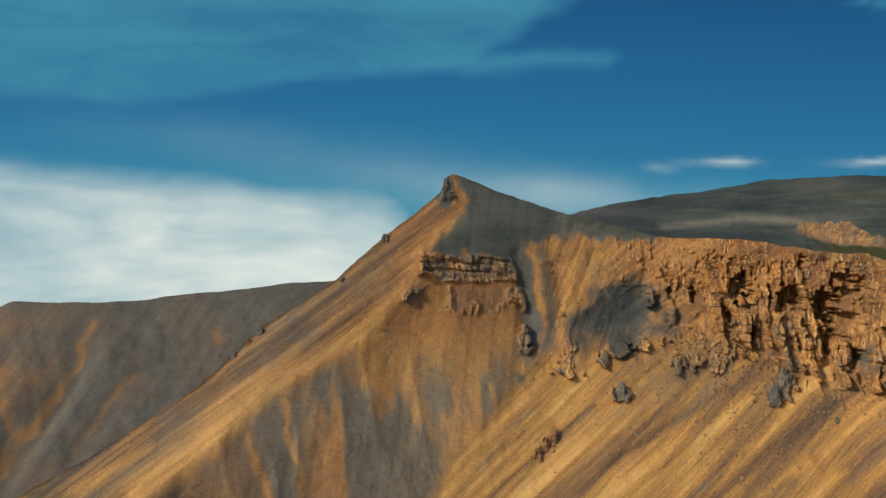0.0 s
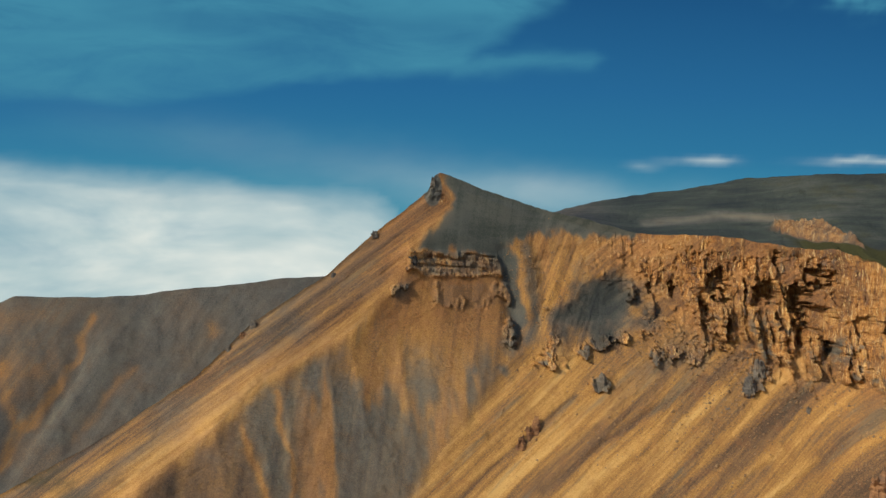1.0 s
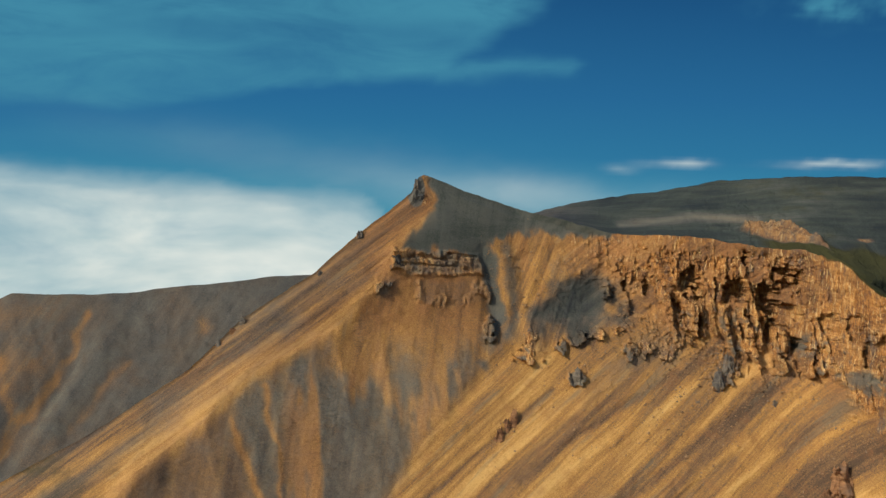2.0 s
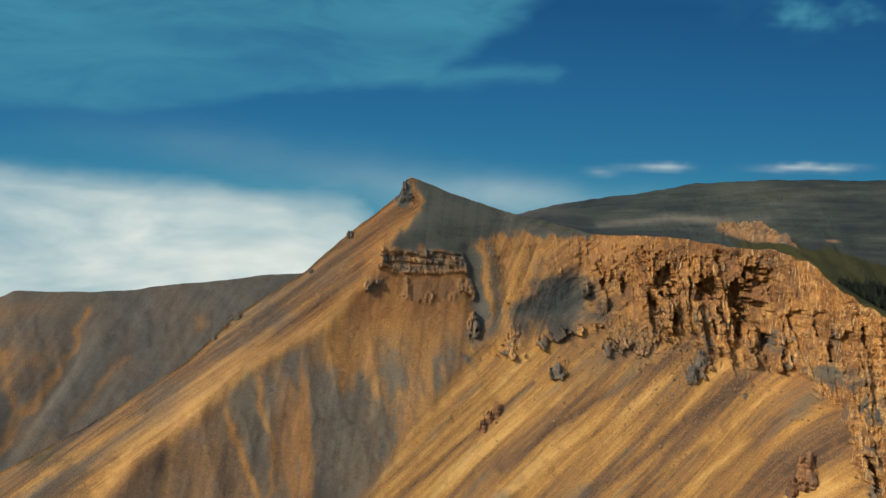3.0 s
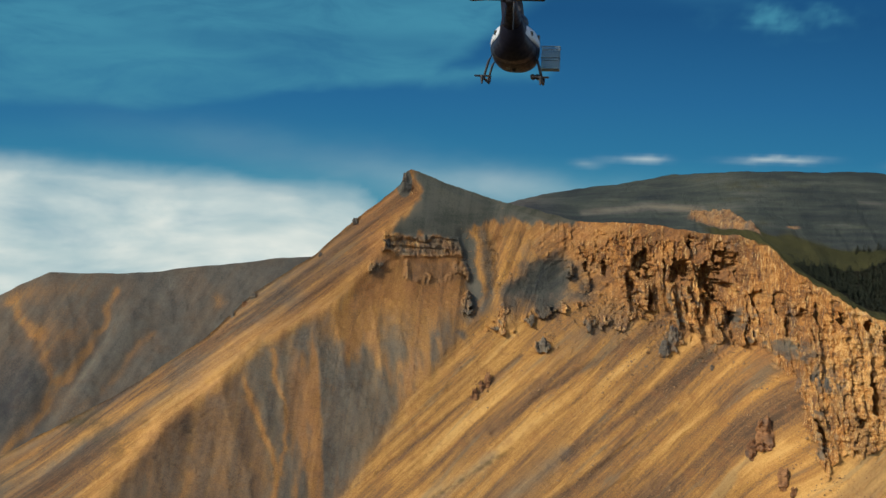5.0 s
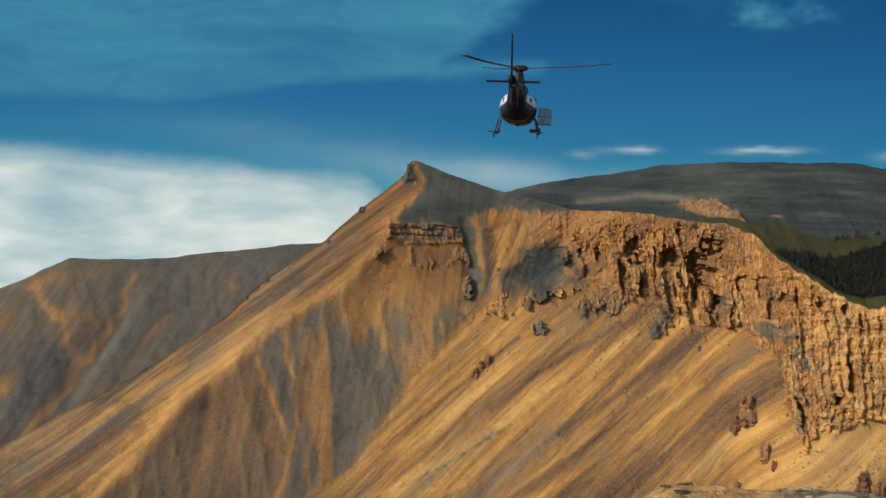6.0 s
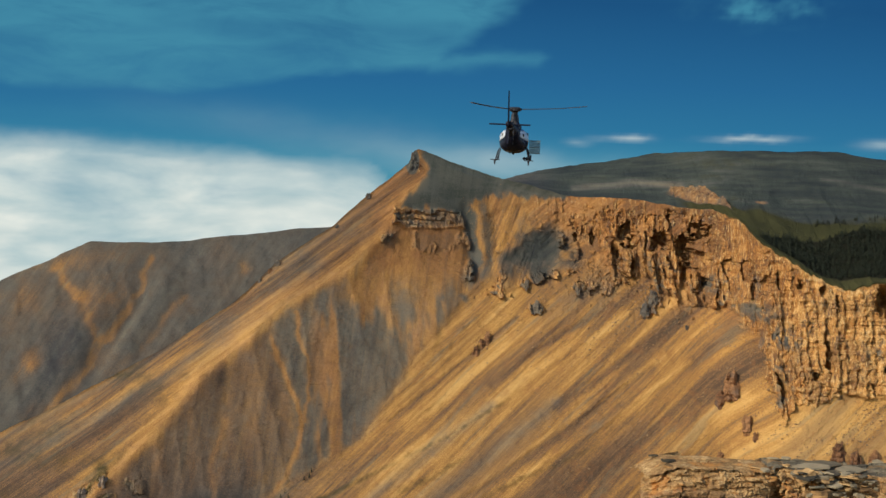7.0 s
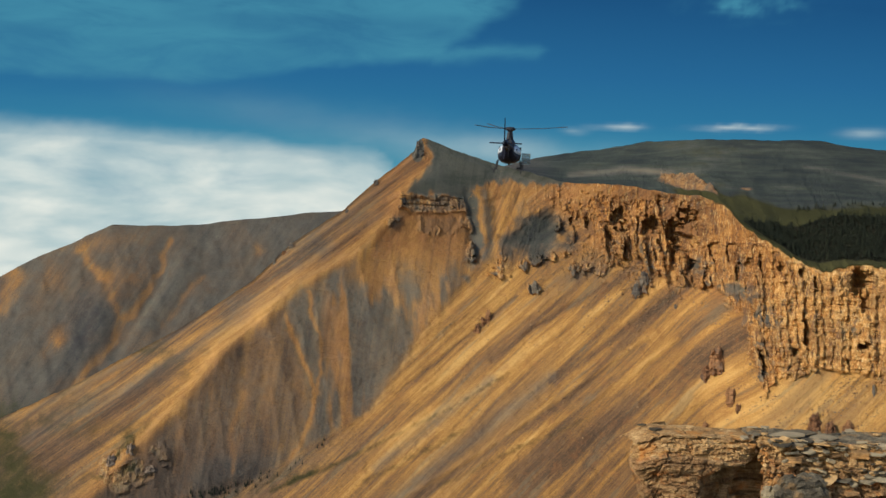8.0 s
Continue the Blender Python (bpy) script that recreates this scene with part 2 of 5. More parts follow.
# the dark recesses of the cliff: x, z, half width, half height
ALCOVES = ((79.2, 121.9, 3.0, 4.6), (75.3, 116.6, 1.1, 3.4), (90.5, 120.8, 3.2, 4.2), (93.3, 129.7, 1.2, 1.8), (99.8, 117.5, 3.6, 6.6), (103.4, 124.3, 3.6, 4.2), (103, 114.8, 2.6, 2.6), (81.3, 111, 1.2, 2.4), (97.9, 108.2, 1.2, 3.0), (67.6, 120.4, 1.3, 2.4), (96.5, 129.2, 1.0, 1.6), (85.6, 120.6, 0.7, 3.6), (57.9, 118.6, 0.9, 1.6), (61.5, 121, 0.8, 1.6))
EAST_ALCOVES = ((151.2, 104.5, 3.4, 6.0), (152.8, 97.6, 1.8, 3.6), (154.4, 100.6, 1.0, 1.5), (133.1, 106.8, 1.1, 2.6), (136.8, 102.5, 1.0, 2.4), (127, 107.6, 1.3, 1.8), (121, 109, 0.9, 3.4), (120.4, 76, 1.3, 4.6), (134, 86.6, 1.1, 5.4), (146.4, 75.4, 0.9, 3.0), (151.5, 83, 2.0, 1.5), (129.9, 80.4, 1.1, 1.6), (115.3, 105.6, 1.2, 3.0), (117.3, 67, 0.9, 2.4), (110.6, 112, 1.7, 4.6), (114.2, 112.5, 1.3, 3.4), (117.8, 108, 1.2, 3.0), (104.8, 106.4, 1.0, 2.6))
LICHENED = ((121.5, 90.6, 4.0, 4.0), (128.3, 95.5, 2.8, 2.6), (116, 99, 2.0, 3.0), (106, 106, 2.0, 4.5), (89, 103, 3.0, 4.0), (73, 108, 3.0, 2.5), (147, 88, 3.0, 2.0))
CLIFF_BULK = np.array([(59, 20), (72, 25), (90, 29), (107, 32), (114, 35), (122, 38), (138, 37), (160, 41), (230, 42)], float)
FLOOR_Z = 8.0


def back_y(x):
    return 340.0 - 22.0 * step(60, 150, x)


def blocks_of(x, z, wide, high, seed):
    """Jointed blocks: for each point its block's own value, -1 to 1, the block's middle, and the nearness of a joint."""
    gx, gz = x / wide, z / high
    ix, iz = np.floor(gx).astype(np.int64), np.floor(gz).astype(np.int64)
    best, second = np.full(gx.shape, 9.0), np.full(gx.shape, 9.0)
    value, mx, mz = np.zeros(gx.shape), np.zeros(gx.shape), np.zeros(gx.shape)
    for dx in (-1, 0, 1):
        for dz in (-1, 0, 1):
            jx, jz = ix + dx, iz + dz
            px, pz = jx + 0.5 + 0.42 * cells(jx, jz, seed), jz + 0.5 + 0.42 * cells(jx, jz, seed + 5)
            r = (gx - px) ** 2 + (gz - pz) ** 2
            near = r < best
            second = np.where(near, best, np.minimum(second, r))
            value, mx, mz = np.where(near, cells(jx, jz, seed + 9), value), np.where(near, px * wide, mx), np.where(near, pz * high, mz)
            best = np.minimum(best, r)
    return value, mx, mz, 1 - step(0.0, 0.16, np.sqrt(second) - np.sqrt(best))


def courses_of(x, z, wide, high, seed):
    """Bedded blocks in uneven courses: the block's own value, -1 to 1, and the nearness of a joint."""
    gz = z / high + 0.25 * wob(x / (3 * wide), z / (4 * high), seed + 2)
    row = np.floor(gz).astype(np.int64)
    gx = x / wide * (1 + 0.3 * cells(row, row * 0, seed + 1)) + 7.7 * cells(row, row * 0 + 3, seed)
    gx = gx + 0.28 * wob(gx * 0.9, row * 1.7, seed + 3)
    col = np.floor(gx).astype(np.int64)
    u, v = gx - col, gz - row
    edge = np.minimum(np.minimum(u, 1 - u) * wide, np.minimum(v, 1 - v) * high)
    return cells(col, row, seed + 4), 1 - step(0.0, 0.22, edge)


def vein(x, z, line, wide):
    """A soft band, 1 in its middle, along a line of (x, z)."""
    near = np.full(x.shape, 1e9)
    for (xa, za), (xb, zb) in zip(line, line[1:]):
        f = np.clip(((x - xa) * (xb - xa) + (z - za) * (zb - za)) / ((xb - xa) ** 2 + (zb - za) ** 2), 0, 1)
        near = np.minimum(near, np.hypot(x - xa - f * (xb - xa), z - za - f * (zb - za)))
    return np.exp(-((near / wide) ** 2))


def line_at_z(line, z):
    order = np.argsort(line[:, 2])
    return np.interp(z, line[order, 2], line[order, 0]), np.interp(z, line[order, 2], line[order, 1])


def crest_line(x):
    jag = 0.35 * fbm(x / 2.2, 0 * x + 3, 4, 5) + 0.9 * fbm(x / 9.0, 0 * x, 3, 6) * step(40, 70, x)
    nook = 3.2 * fbm(x / 11.0, 0 * x + 9, 4, 8, 0.6) * step(60, 95, x)
    jag = jag + 1.3 * fbm(x / 2.4, 0 * x + 5, 4, 7, 0.65) * step(104, 112, x)
    return np.interp(x, CREST[:, 0], CREST[:, 1]) + nook, np.interp(x, CREST[:, 0], CREST[:, 2]) + jag


def broad_face():
    """The mountain's front as a smooth depth y over a 1 m net of x and z, from its crest, rib, gully and scree slopes."""
    xs, zs = np.arange(-230.0, 231.0), np.arange(0.0, 161.0)
    X, Z = np.meshgrid(xs, zs)
    yc, zc = np.interp(X, CREST[:, 0], CREST[:, 1]), np.interp(X, CREST[:, 0], CREST[:, 2])
    E = np.maximum(X, 59)
    d = np.maximum(np.interp(E, CREST[:, 0], CREST[:, 2]) - Z, 0)
    h = np.interp(E, CLIFF_BULK[:, 0], CLIFF_BULK[:, 1])
    rate = 0.80 - 0.18 * step(95, 112, X)
    right = np.interp(E, CREST[:, 0], CREST[:, 1]) + (0.04 + 0.18 * step(40, 95, Z)) * (E - X) - 0.19 * np.minimum(d, h) - rate * np.maximum(d - h, 0)
    below = step(-6, 8, d - h)
    right = right * (1 - below) + blur(right, 20, 1) * below
    left_side = CREST[CREST[:, 0] < 3]
    xl, yl = line_at_z(left_side, Z)
    xr, yr = line_at_z(RIB, Z)
    xg, yg = line_at_z(GULLY, Z)
    f = np.clip((X - xl) / np.maximum(xr - xl, 0.5), -1, 1)
    west = yl + (yr - yl) * f
    g = np.clip((X - xr) / np.maximum(xg - xr, 0.5), 0, 1)
    spur = yr + (yg - yr) * g**0.8
    k = step(0, 38, X - xg)
    east = yg + (right - yg) * k
    Y = np.where(X < xr, west, np.where(X < xg, spur, east))
    Y = np.where(Z > zc, yc, Y)
    return xs, zs, blur(blur(Y, 4, 0), 5, 1)


NET_X, NET_Z, NET_Y = broad_face()


def broad_y(x, z):
    u, v = np.clip(x + 230, 0, 459.99), np.clip(z, 0, 159.99)
    i, j = u.astype(int), v.astype(int)
    u, v = u - i, v - j
    return (NET_Y[j, i] * (1 - u) + NET_Y[j, i + 1] * u) * (1 - v) + (NET_Y[j + 1, i] * (1 - u) + NET_Y[j + 1, i + 1] * u) * v


def runs(x, z, tilt, seed):
    """Streaks of sliding stones that run down at that angle."""
    c, s = math.cos(radians(tilt)), math.sin(radians(tilt))
    q, a = x * s - z * c, x * c + z * s
    q = q + 0.8 * fbm(a / 36, q / 30, 2, seed + 3)
    return 0.42 * fbm(q / 7.0, a / 70.0, 2, seed) + 0.38 * fbm(q / 2.2, a / 34.0, 3, seed + 1) + 0.2 * fbm(q / 0.7, a / 12.0, 2, seed + 2)


def along(x, z, tilt, seed):
    c, s = math.cos(radians(tilt)), math.sin(radians(tilt))
    q, a = x * s - z * c, x * c + z * s
    return q + 0.8 * fbm(a / 36, q / 30, 2, seed + 3), a


def region(x, z, ring, soft=1.0):
    """1 inside the closed ring of (x, z), 0 outside, with a soft edge."""
    hit, near = np.zeros(x.shape, bool), np.full(x.shape, 1e9)
    for (xa, za), (xb, zb) in zip(ring, ring[1:] + ring[:1]):
        if za != zb:
            hit ^= ((za > z) != (zb > z)) & (x < xa + (z - za) * (xb - xa) / (zb - za))
        f = np.clip(((x - xa) * (xb - xa) + (z - za) * (zb - za)) / ((xb - xa) ** 2 + (zb - za) ** 2), 0, 1)
        near = np.minimum(near, np.hypot(x - xa - f * (xb - xa), z - za - f * (zb - za)))
    return step(-soft, soft, np.where(hit, near, -near))


def beside(x, z, line):
    """The distance from a line of (x, z), positive on its right as one goes down it, and 1 fading to 0 past its ends."""
    near, side = np.full(x.shape, 1e9), np.zeros(x.shape)
    for (xa, za), (xb, zb) in zip(line, line[1:]):
        long = math.hypot(xb - xa, zb - za)
        t = ((x - xa) * (xb - xa) + (z - za) * (zb - za)) / long**2
        f = np.clip(t, 0, 1)
        r = np.hypot(x - xa - f * (xb - xa), z - za - f * (zb - za))
        s = ((x - xa) * (za - zb) + (z - za) * (xb - xa)) / long
        near, side = np.where(r < near, r, near), np.where(r < near, np.sign(s), side)
    return near * side


def buttress(x, z, line, left, right):
    """A rib of rock along a line: it comes forward slowly on the left and falls back sharply on the right."""
    u = beside(x, z, line)
    up = np.where(u < 0, np.clip(1 + u / left, 0, 1), np.clip(1 - u / right, 0, 1))
    ends = step(line[0][1] + 2, line[0][1] - 3, z) * step(line[-1][1] - 5, line[-1][1] + 2, z)
    back = np.exp(-(((u - 1.6 * right) / right) ** 2)) * (u > 0)
    return (up - 0.55 * back) * ends


def teeth(x, z, wide, seed, low, high, taper):
    """Rock spires side by side: sloping on one side, steep on the other, each with its own pointed top between low and high."""
    u = x / wide + 0.42 * fbm(x / (2.6 * wide), z / (3.4 * wide), 3, seed + 1)
    i = np.floor(u).astype(np.int64)
    f = u - i
    knee = 0.66 + 0.16 * cells(i, i * 0 + 1, seed)
    up = np.where(f < knee, f / knee, (1 - f) / (1 - knee))
    top = low + (high - low) * (0.5 + 0.5 * cells(i, i * 0 + 2, seed)) + 0.12 * wide * fbm(x / (0.3 * wide), z / wide, 2, seed + 4)
    cut = np.clip(1 - (top - z) / taper, 0, 1)
    return np.clip(up - cut, 0, 1) * (0.65 + 0.35 * cells(i, i * 0 + 3, seed))


CAP = [(3.5, 152.5), (4.6, 148.2), (7.0, 142.8), (6.3, 139.7), (2.9, 137.2), (-0.1, 134.8), (-1.9, 132.0), (-2.2, 129.6), (8, 129.4), (16.8, 128.4), (19.0, 127), (20.4, 122.5), (21.5, 116.6), (23, 110.7), (24.2, 105.5), (26.6, 107.2), (25.6, 113.6), (25.2, 119.6), (24.4, 127.1), (22, 132.2), (25, 134.6), (30, 136.6), (40, 136.2), (50, 134.6), (62, 136), (62, 142), (30, 148), (14, 154)]
BEDS_UPPER = [(-5, 128.4), (0, 129.2), (19.6, 128.2), (20, 122.6), (0, 122.6), (-4.2, 125.5)]
BEDS_LOWER = [(1, 121.0), (21.8, 120.4), (22.4, 114.8), (12, 113.6), (1.6, 115)]
SHOULDER = ((49.5, 127.5), (42.9, 119.3), (38.2, 114.4), (34.8, 108.8), (33.6, 101.5))
# outline of the hollow whose shade is painted into the ground colour
HOLLOW_SHADE = [(48, 123.5), (42.4, 118.0), (37.8, 113), (35.2, 108.2), (41, 106), (52, 108.5), (59, 115), (58, 121), (53, 124)]
PALE_RUNS = ((((88.8, 81.7), (55.5, 60.4), (25.4, 41.7), (-0.8, 28.2)), 1.1), (((78.6, 94.7), (46.6, 75.7), (15.7, 55.7), (-15.2, 40.2)), 1.5), (((96.9, 80.1), (67.3, 60.4), (35, 42.1)), 0.8), (((112, 72), (80, 48), (58, 33)), 1.6), (((60, 97), (30, 77), (2, 58)), 1.8))
DARK_RUNS = ((((104, 74), (90.8, 63.4), (64.2, 46.5), (38.5, 34.1)), 4.2), (((84, 78), (60, 61), (35.2, 46), (-3.2, 24)), 1.6), (((98, 95), (76, 80), (52, 64)), 1.4), (((74, 98), (52, 85), (30, 70)), 0.9), (((120, 74), (104, 60), (84, 44)), 1.2), (((40, 92), (20, 76), (-4, 58)), 0.7))
GREEN_RUNS = ((((62.8, 53.2), (35, 42.1), (12, 31.6)), 1.8), (((35.9, 66.1), (15.7, 54.8), (-18.9, 38.5), (-45, 28)), 1.2), (((20, 48), (-14, 32)), 2.0))


def face(x, z):
    """The detailed front: depth y, and the marks of its ground."""
    yc, zc = crest_line(x)
    d = np.maximum(zc - z, 0)
    h = np.interp(x + (3.0 * fbm(x / 5, z / 4, 4, 25) + 1.2 * fbm(x / 1.5, z / 1.2, 3, 26)) * step(104, 112, x), CLIFF[:, 0], CLIFF[:, 1], left=0)
    xr, xg = line_at_z(RIB, z)[0], line_at_z(GULLY, z)[0]
    on_spur = step(-2, 3, x - xr) * (1 - step(-4, 5, x - xg))
    west = step(1, -3, x - xr)
    wx, wz = x + 2.4 * fbm(x / 7, z / 7, 4, 71), z + 2.4 * fbm(x / 7, z / 7, 4, 72)
    bx, bz = x + 0.9 * fbm(x / 4, z / 5, 3, 42), z + 0.9 * fbm(x / 5, z / 4, 3, 44)
    mid = blocks_of(bx, bz, 1.5, 4.5, 402)
    east = step(113, 136, x + 5 * fbm(x / 6, z / 6, 3, 28))

    # where bedrock shows
    large = teeth(x, z, 6.4, 501, zc - 13, zc - 2, 9.0)
    slim = teeth(x + 0.2 * z, z, 2.7, 502, zc - 24, zc - 5, 7.0)
    thin = teeth(x, z, 1.1, 503, zc - 26, zc + 8, 4.0)
    chips = fbm(x / 0.8, z / 1.7, 3, 51, 0.7)
    ragged = 7.0 * fbm(x / 8.0, z / 14.0, 4, 40) + 12.0 * (slim - 0.3) * step(110, 104, x) + 6.0 * (large - 0.4)
    ragged = ragged * (1 - 0.55 * east)
    rock = (1 - step(-1.2, 1.2, d - h - ragged)) * step(52, 70, x + 12 * fbm(x / 9, z / 9, 3, 43) + 0.3 * (z - 122))
    soil = step(0.0, 0.2, fbm(x / 6, z / 4, 4, 47) - 0.25 * mid[0] + 0.3 * step(9, 2, d) - 0.22 - 0.3 * large) * step(111, 103, x)
    rock = rock * (1 - 0.85 * soil)
    hollow_shade = region(x + 2.6 * (wx - x), z + 2.6 * (wz - z), HOLLOW_SHADE, 4.6)
    crop = 0 * x
    for cx, cz, rx, rz, lean in OUTCROPS:
        crop = np.maximum(crop, blob(x + 2.4 * fbm(x / 1.8, z / 1.8, 4, 75), z + 1.8 * fbm(x / 1.8, z / 1.8, 4, 34), cx, cz, rx, rz, lean))
    crop = step(0.3, 0.5, crop + 0.12 * mid[0])
    rubble = step(0.24, 0.34, fbm(x / 1.7, z / 1.5, 4, 33, 0.62) + 0.25 * fbm(x / 14, z / 14, 2, 32)) * step(36, 50, x) * step(122, 112, x) * step(14, -8, d - h) * (1 - hollow_shade)
    upper, lower = region(wx, z + 0.8 * fbm(x / 9, z / 9, 2, 46), BEDS_UPPER, 0.7), region(wx, z + 0.8 * fbm(x / 9, z / 9, 2, 46), BEDS_LOWER, 0.7)
    summit = blob(x, z, 0.5, 146, 2.4, 6.0, 60)
    knoll = blob(wx, wz, -90, 37.0, 12, 7.0, 20) * step(-0.2, 0.3, fbm(x / 5, z / 4, 3, 66) + 0.1)
    beds = np.maximum(upper * step(-0.35, 0.25, fbm(x / 4, z / 3, 4, 39) + 0.15), 0.6 * lower * step(-0.2, 0.35, fbm(x / 3, z / 5, 4, 39)))
    rock = np.maximum.reduce([rock, crop, 0.6 * rubble * (1 - rock), step(0.3, 0.6, knoll), beds, step(0.3, 0.6, summit)])

    # the cliff: spires on the main face, jointed beds on the eastern wall
    crags = fbm(x / 2.2, z / 2.6, 5, 55, 0.70)
    shelves = fbm(x / 18.0, z / 1.2, 4, 54, 0.6)
    spires = -4.6 * large - 2.8 * slim - 1.3 * thin - 1.5 * crags - 0.8 * chips - 0.35 * shelves
    joint = courses_of(bx, bz, 5.2, 4.6, 404)
    brick = courses_of(bx, z + 0.3 * fbm(x / 8, z / 8, 2, 45), 2.3, 1.3, 405)
    panel = teeth(x, z, 8.2, 506, zc + 8, zc + 30, 6.0) * step(117, 125, x)
    slabs = -1.8 * panel - 1.9 * teeth(x, z, 2.9, 507, zc - 8, zc + 16, 5.0) - 0.4 * joint[0] - 0.16 * brick[0] + 0.2 * joint[1] + 0.06 * brick[1] - 1.5 * crags - 0.7 * chips - 0.8 * shelves
    wall = spires * (1 - east) + slabs * east - 1.2 * fbm(x / 15, z / 16, 2, 49)
    for cx, cz, rx, rz in ALCOVES + EAST_ALCOVES:
        hole = np.abs((0.3 * mid[1] + 0.7 * bx - cx) / rx) ** 2.2 + np.abs((bz + 0.8 * mid[0] - cz) / rz) ** 2.2
        hole = step(1.15, 0.8, hole + 0.9 * crags + 0.5 * chips) * (1 - 0.7 * step(0.62, 0.8, slim))
        wall = wall * (1 - hole) + (2.4 + (1.2 + 1.2 * east) * rx + 0.4 * crags) * (1.1 - 0.3 * east + 0.5 * east * np.clip((bx - cx) / rx, -1, 1)) * hole
    wall = wall * (1 - 0.75 * np.maximum(crop, 0.8 * rubble)) - (0.9 + 0.5 * crags + 0.5 * mid[0]) * crop - 0.35 * rubble
    bedding = fbm(x / 22, (z + 0.5 * fbm(x / 8, z / 8, 2, 67)) / 1.25, 3, 68, 0.55)
    ledges = 0.7 - 0.7 * step(-0.25, 0.25, bedding) - 0.7 * crags - 0.4 * chips - 0.3 * mid[0]
    small = np.maximum.reduce([beds, step(0.25, 0.6, summit), step(0.25, 0.6, knoll)])
    wall = wall * (1 - small) + small * np.where(beds > 0.05, ledges, -1.5 * crags - step(0.2, 0.5, knoll) * (0.4 * mid[0] - 0.8 * crags))

    # the loose slopes
    slide, drop, slide_w = runs(x, z, 41, 60), runs(x, z, 84, 70), runs(x, z, 38, 80)
    shelf = step(18, 25, x) * step(54, 44, x + 0.4 * (z - 115)) * step(98, 106, z) * (1 - on_spur)
    streak = (slide_w * west + slide * (1 - west)) * (1 - on_spur) + drop * on_spur
    streak = streak * (1 - shelf) + runs(x, z, 68, 90) * shelf
    cap = region(wx, wz + 2.2 * fbm(x / 2.2, z / 9, 4, 38, 0.6) * step(140, 134, z), CAP, 1.5)
    fans = 1.5 * ridged(x / 13.0 + z / 60.0, z / 50.0, 2, 48)
    slope = (0.55 - 0.30 * on_spur) * streak + 0.30 * fbm(x / 2.5, z / 2.5, 5, 56, 0.6) - on_spur * 0.6 * fans
    slope = slope * (1 - 0.85 * cap)
    rill = 0.45 * vein(wx, z, ((29.2, 135), (30.1, 130.4), (31.6, 124.4), (33, 116)), 0.9) + 0.4 * vein(wx, z, ((41, 131), (37.5, 122), (35, 113)), 1.0)
    chutes = 1.6 * vein(x, z, ((21, 130), (22.5, 118), (25, 107)), 2.4) + rill - 1.0 * vein(x, z, ((27, 127), (28, 116), (29, 106)), 2.0) + 1.2 * vein(x, z, ((33, 128), (31.5, 114), (29, 102), (14, 86)), 2.6) - 0.9 * vein(x, z, ((64, 128), (56, 114)), 2.6)
    slope = slope + 0.8 * chutes - 1.7 * buttress(wx, wz, SHOULDER, 12.0, 7.5)
    for line, wide in PALE_RUNS:
        slope = slope - 0.35 * vein(x, z, line, wide)
    for line, wide in DARK_RUNS:
        slope = slope + 0.35 * vein(x, z, line, wide)
    lumps = (2.2 - 1.2 * step(-10, 20, x - xg)) * fbm(x / 24.0, z / 24.0, 3, 57)
    ease = step(0.0, 2.5, d)
    y = broad_y(x, z) + ease * (lumps + slope * (1 - 0.9 * rock) + wall * rock)
    y = np.where(d < 3, yc + (y - yc) * step(0, 3, d), y)

    # ground colours
    tone = 0.47 + (0.55 - 0.20 * on_spur) * streak + 0.10 * fbm(x / 30, z / 30, 2, 58) + 0.3 * rubble
    qx = x + 0.9 * fbm(x / 9, z / 9, 3, 73)
    for line, wide in PALE_RUNS:
        tone = tone + 0.26 * vein(qx, z, line, wide) * (1 - rock) * (0.75 + 0.5 * slide)
    for line, wide in DARK_RUNS:
        tone = tone - 0.30 * vein(qx, z, line, wide) * (1 - rock) * (0.8 + 0.8 * slide)
    # the hollow is darkened here to paint in its shade
    tone = tone - 0.5 * hollow_shade - 0.12 * cap + 0.42 * blob(x, z, 130, 64, 34, 15, 12) - 0.2 * step(60, 30, z) * step(-40, -70, x)
    tongues = step(-0.2, 0.35, fbm(x / 5.0 + z / 40, z / 26.0, 4, 64))
    sx, sz = x + 1.6 * fbm(x / 6, z / 6, 4, 73), z + 1.6 * fbm(x / 6, z / 6, 4, 74)
    stream = np.maximum.reduce([vein(sx, sz, ((-43.8, 84), (-39, 72), (-32, 60), (-33, 50), (-38.3, 38), (-46, 31)), 0.9), 0.8 * vein(sx, sz, ((-38, 92), (-33, 78), (-30.5, 66), (-31, 58)), 0.8), 0.5 * vein(sx, sz, ((-56.8, 58), (-59, 47), (-58.3, 34)), 1.0)])
    triangle = on_spur * step(3, -6, x - np.interp(z, [30, 38, 56, 72, 92], [-46, -38, -31, -38, -45]))
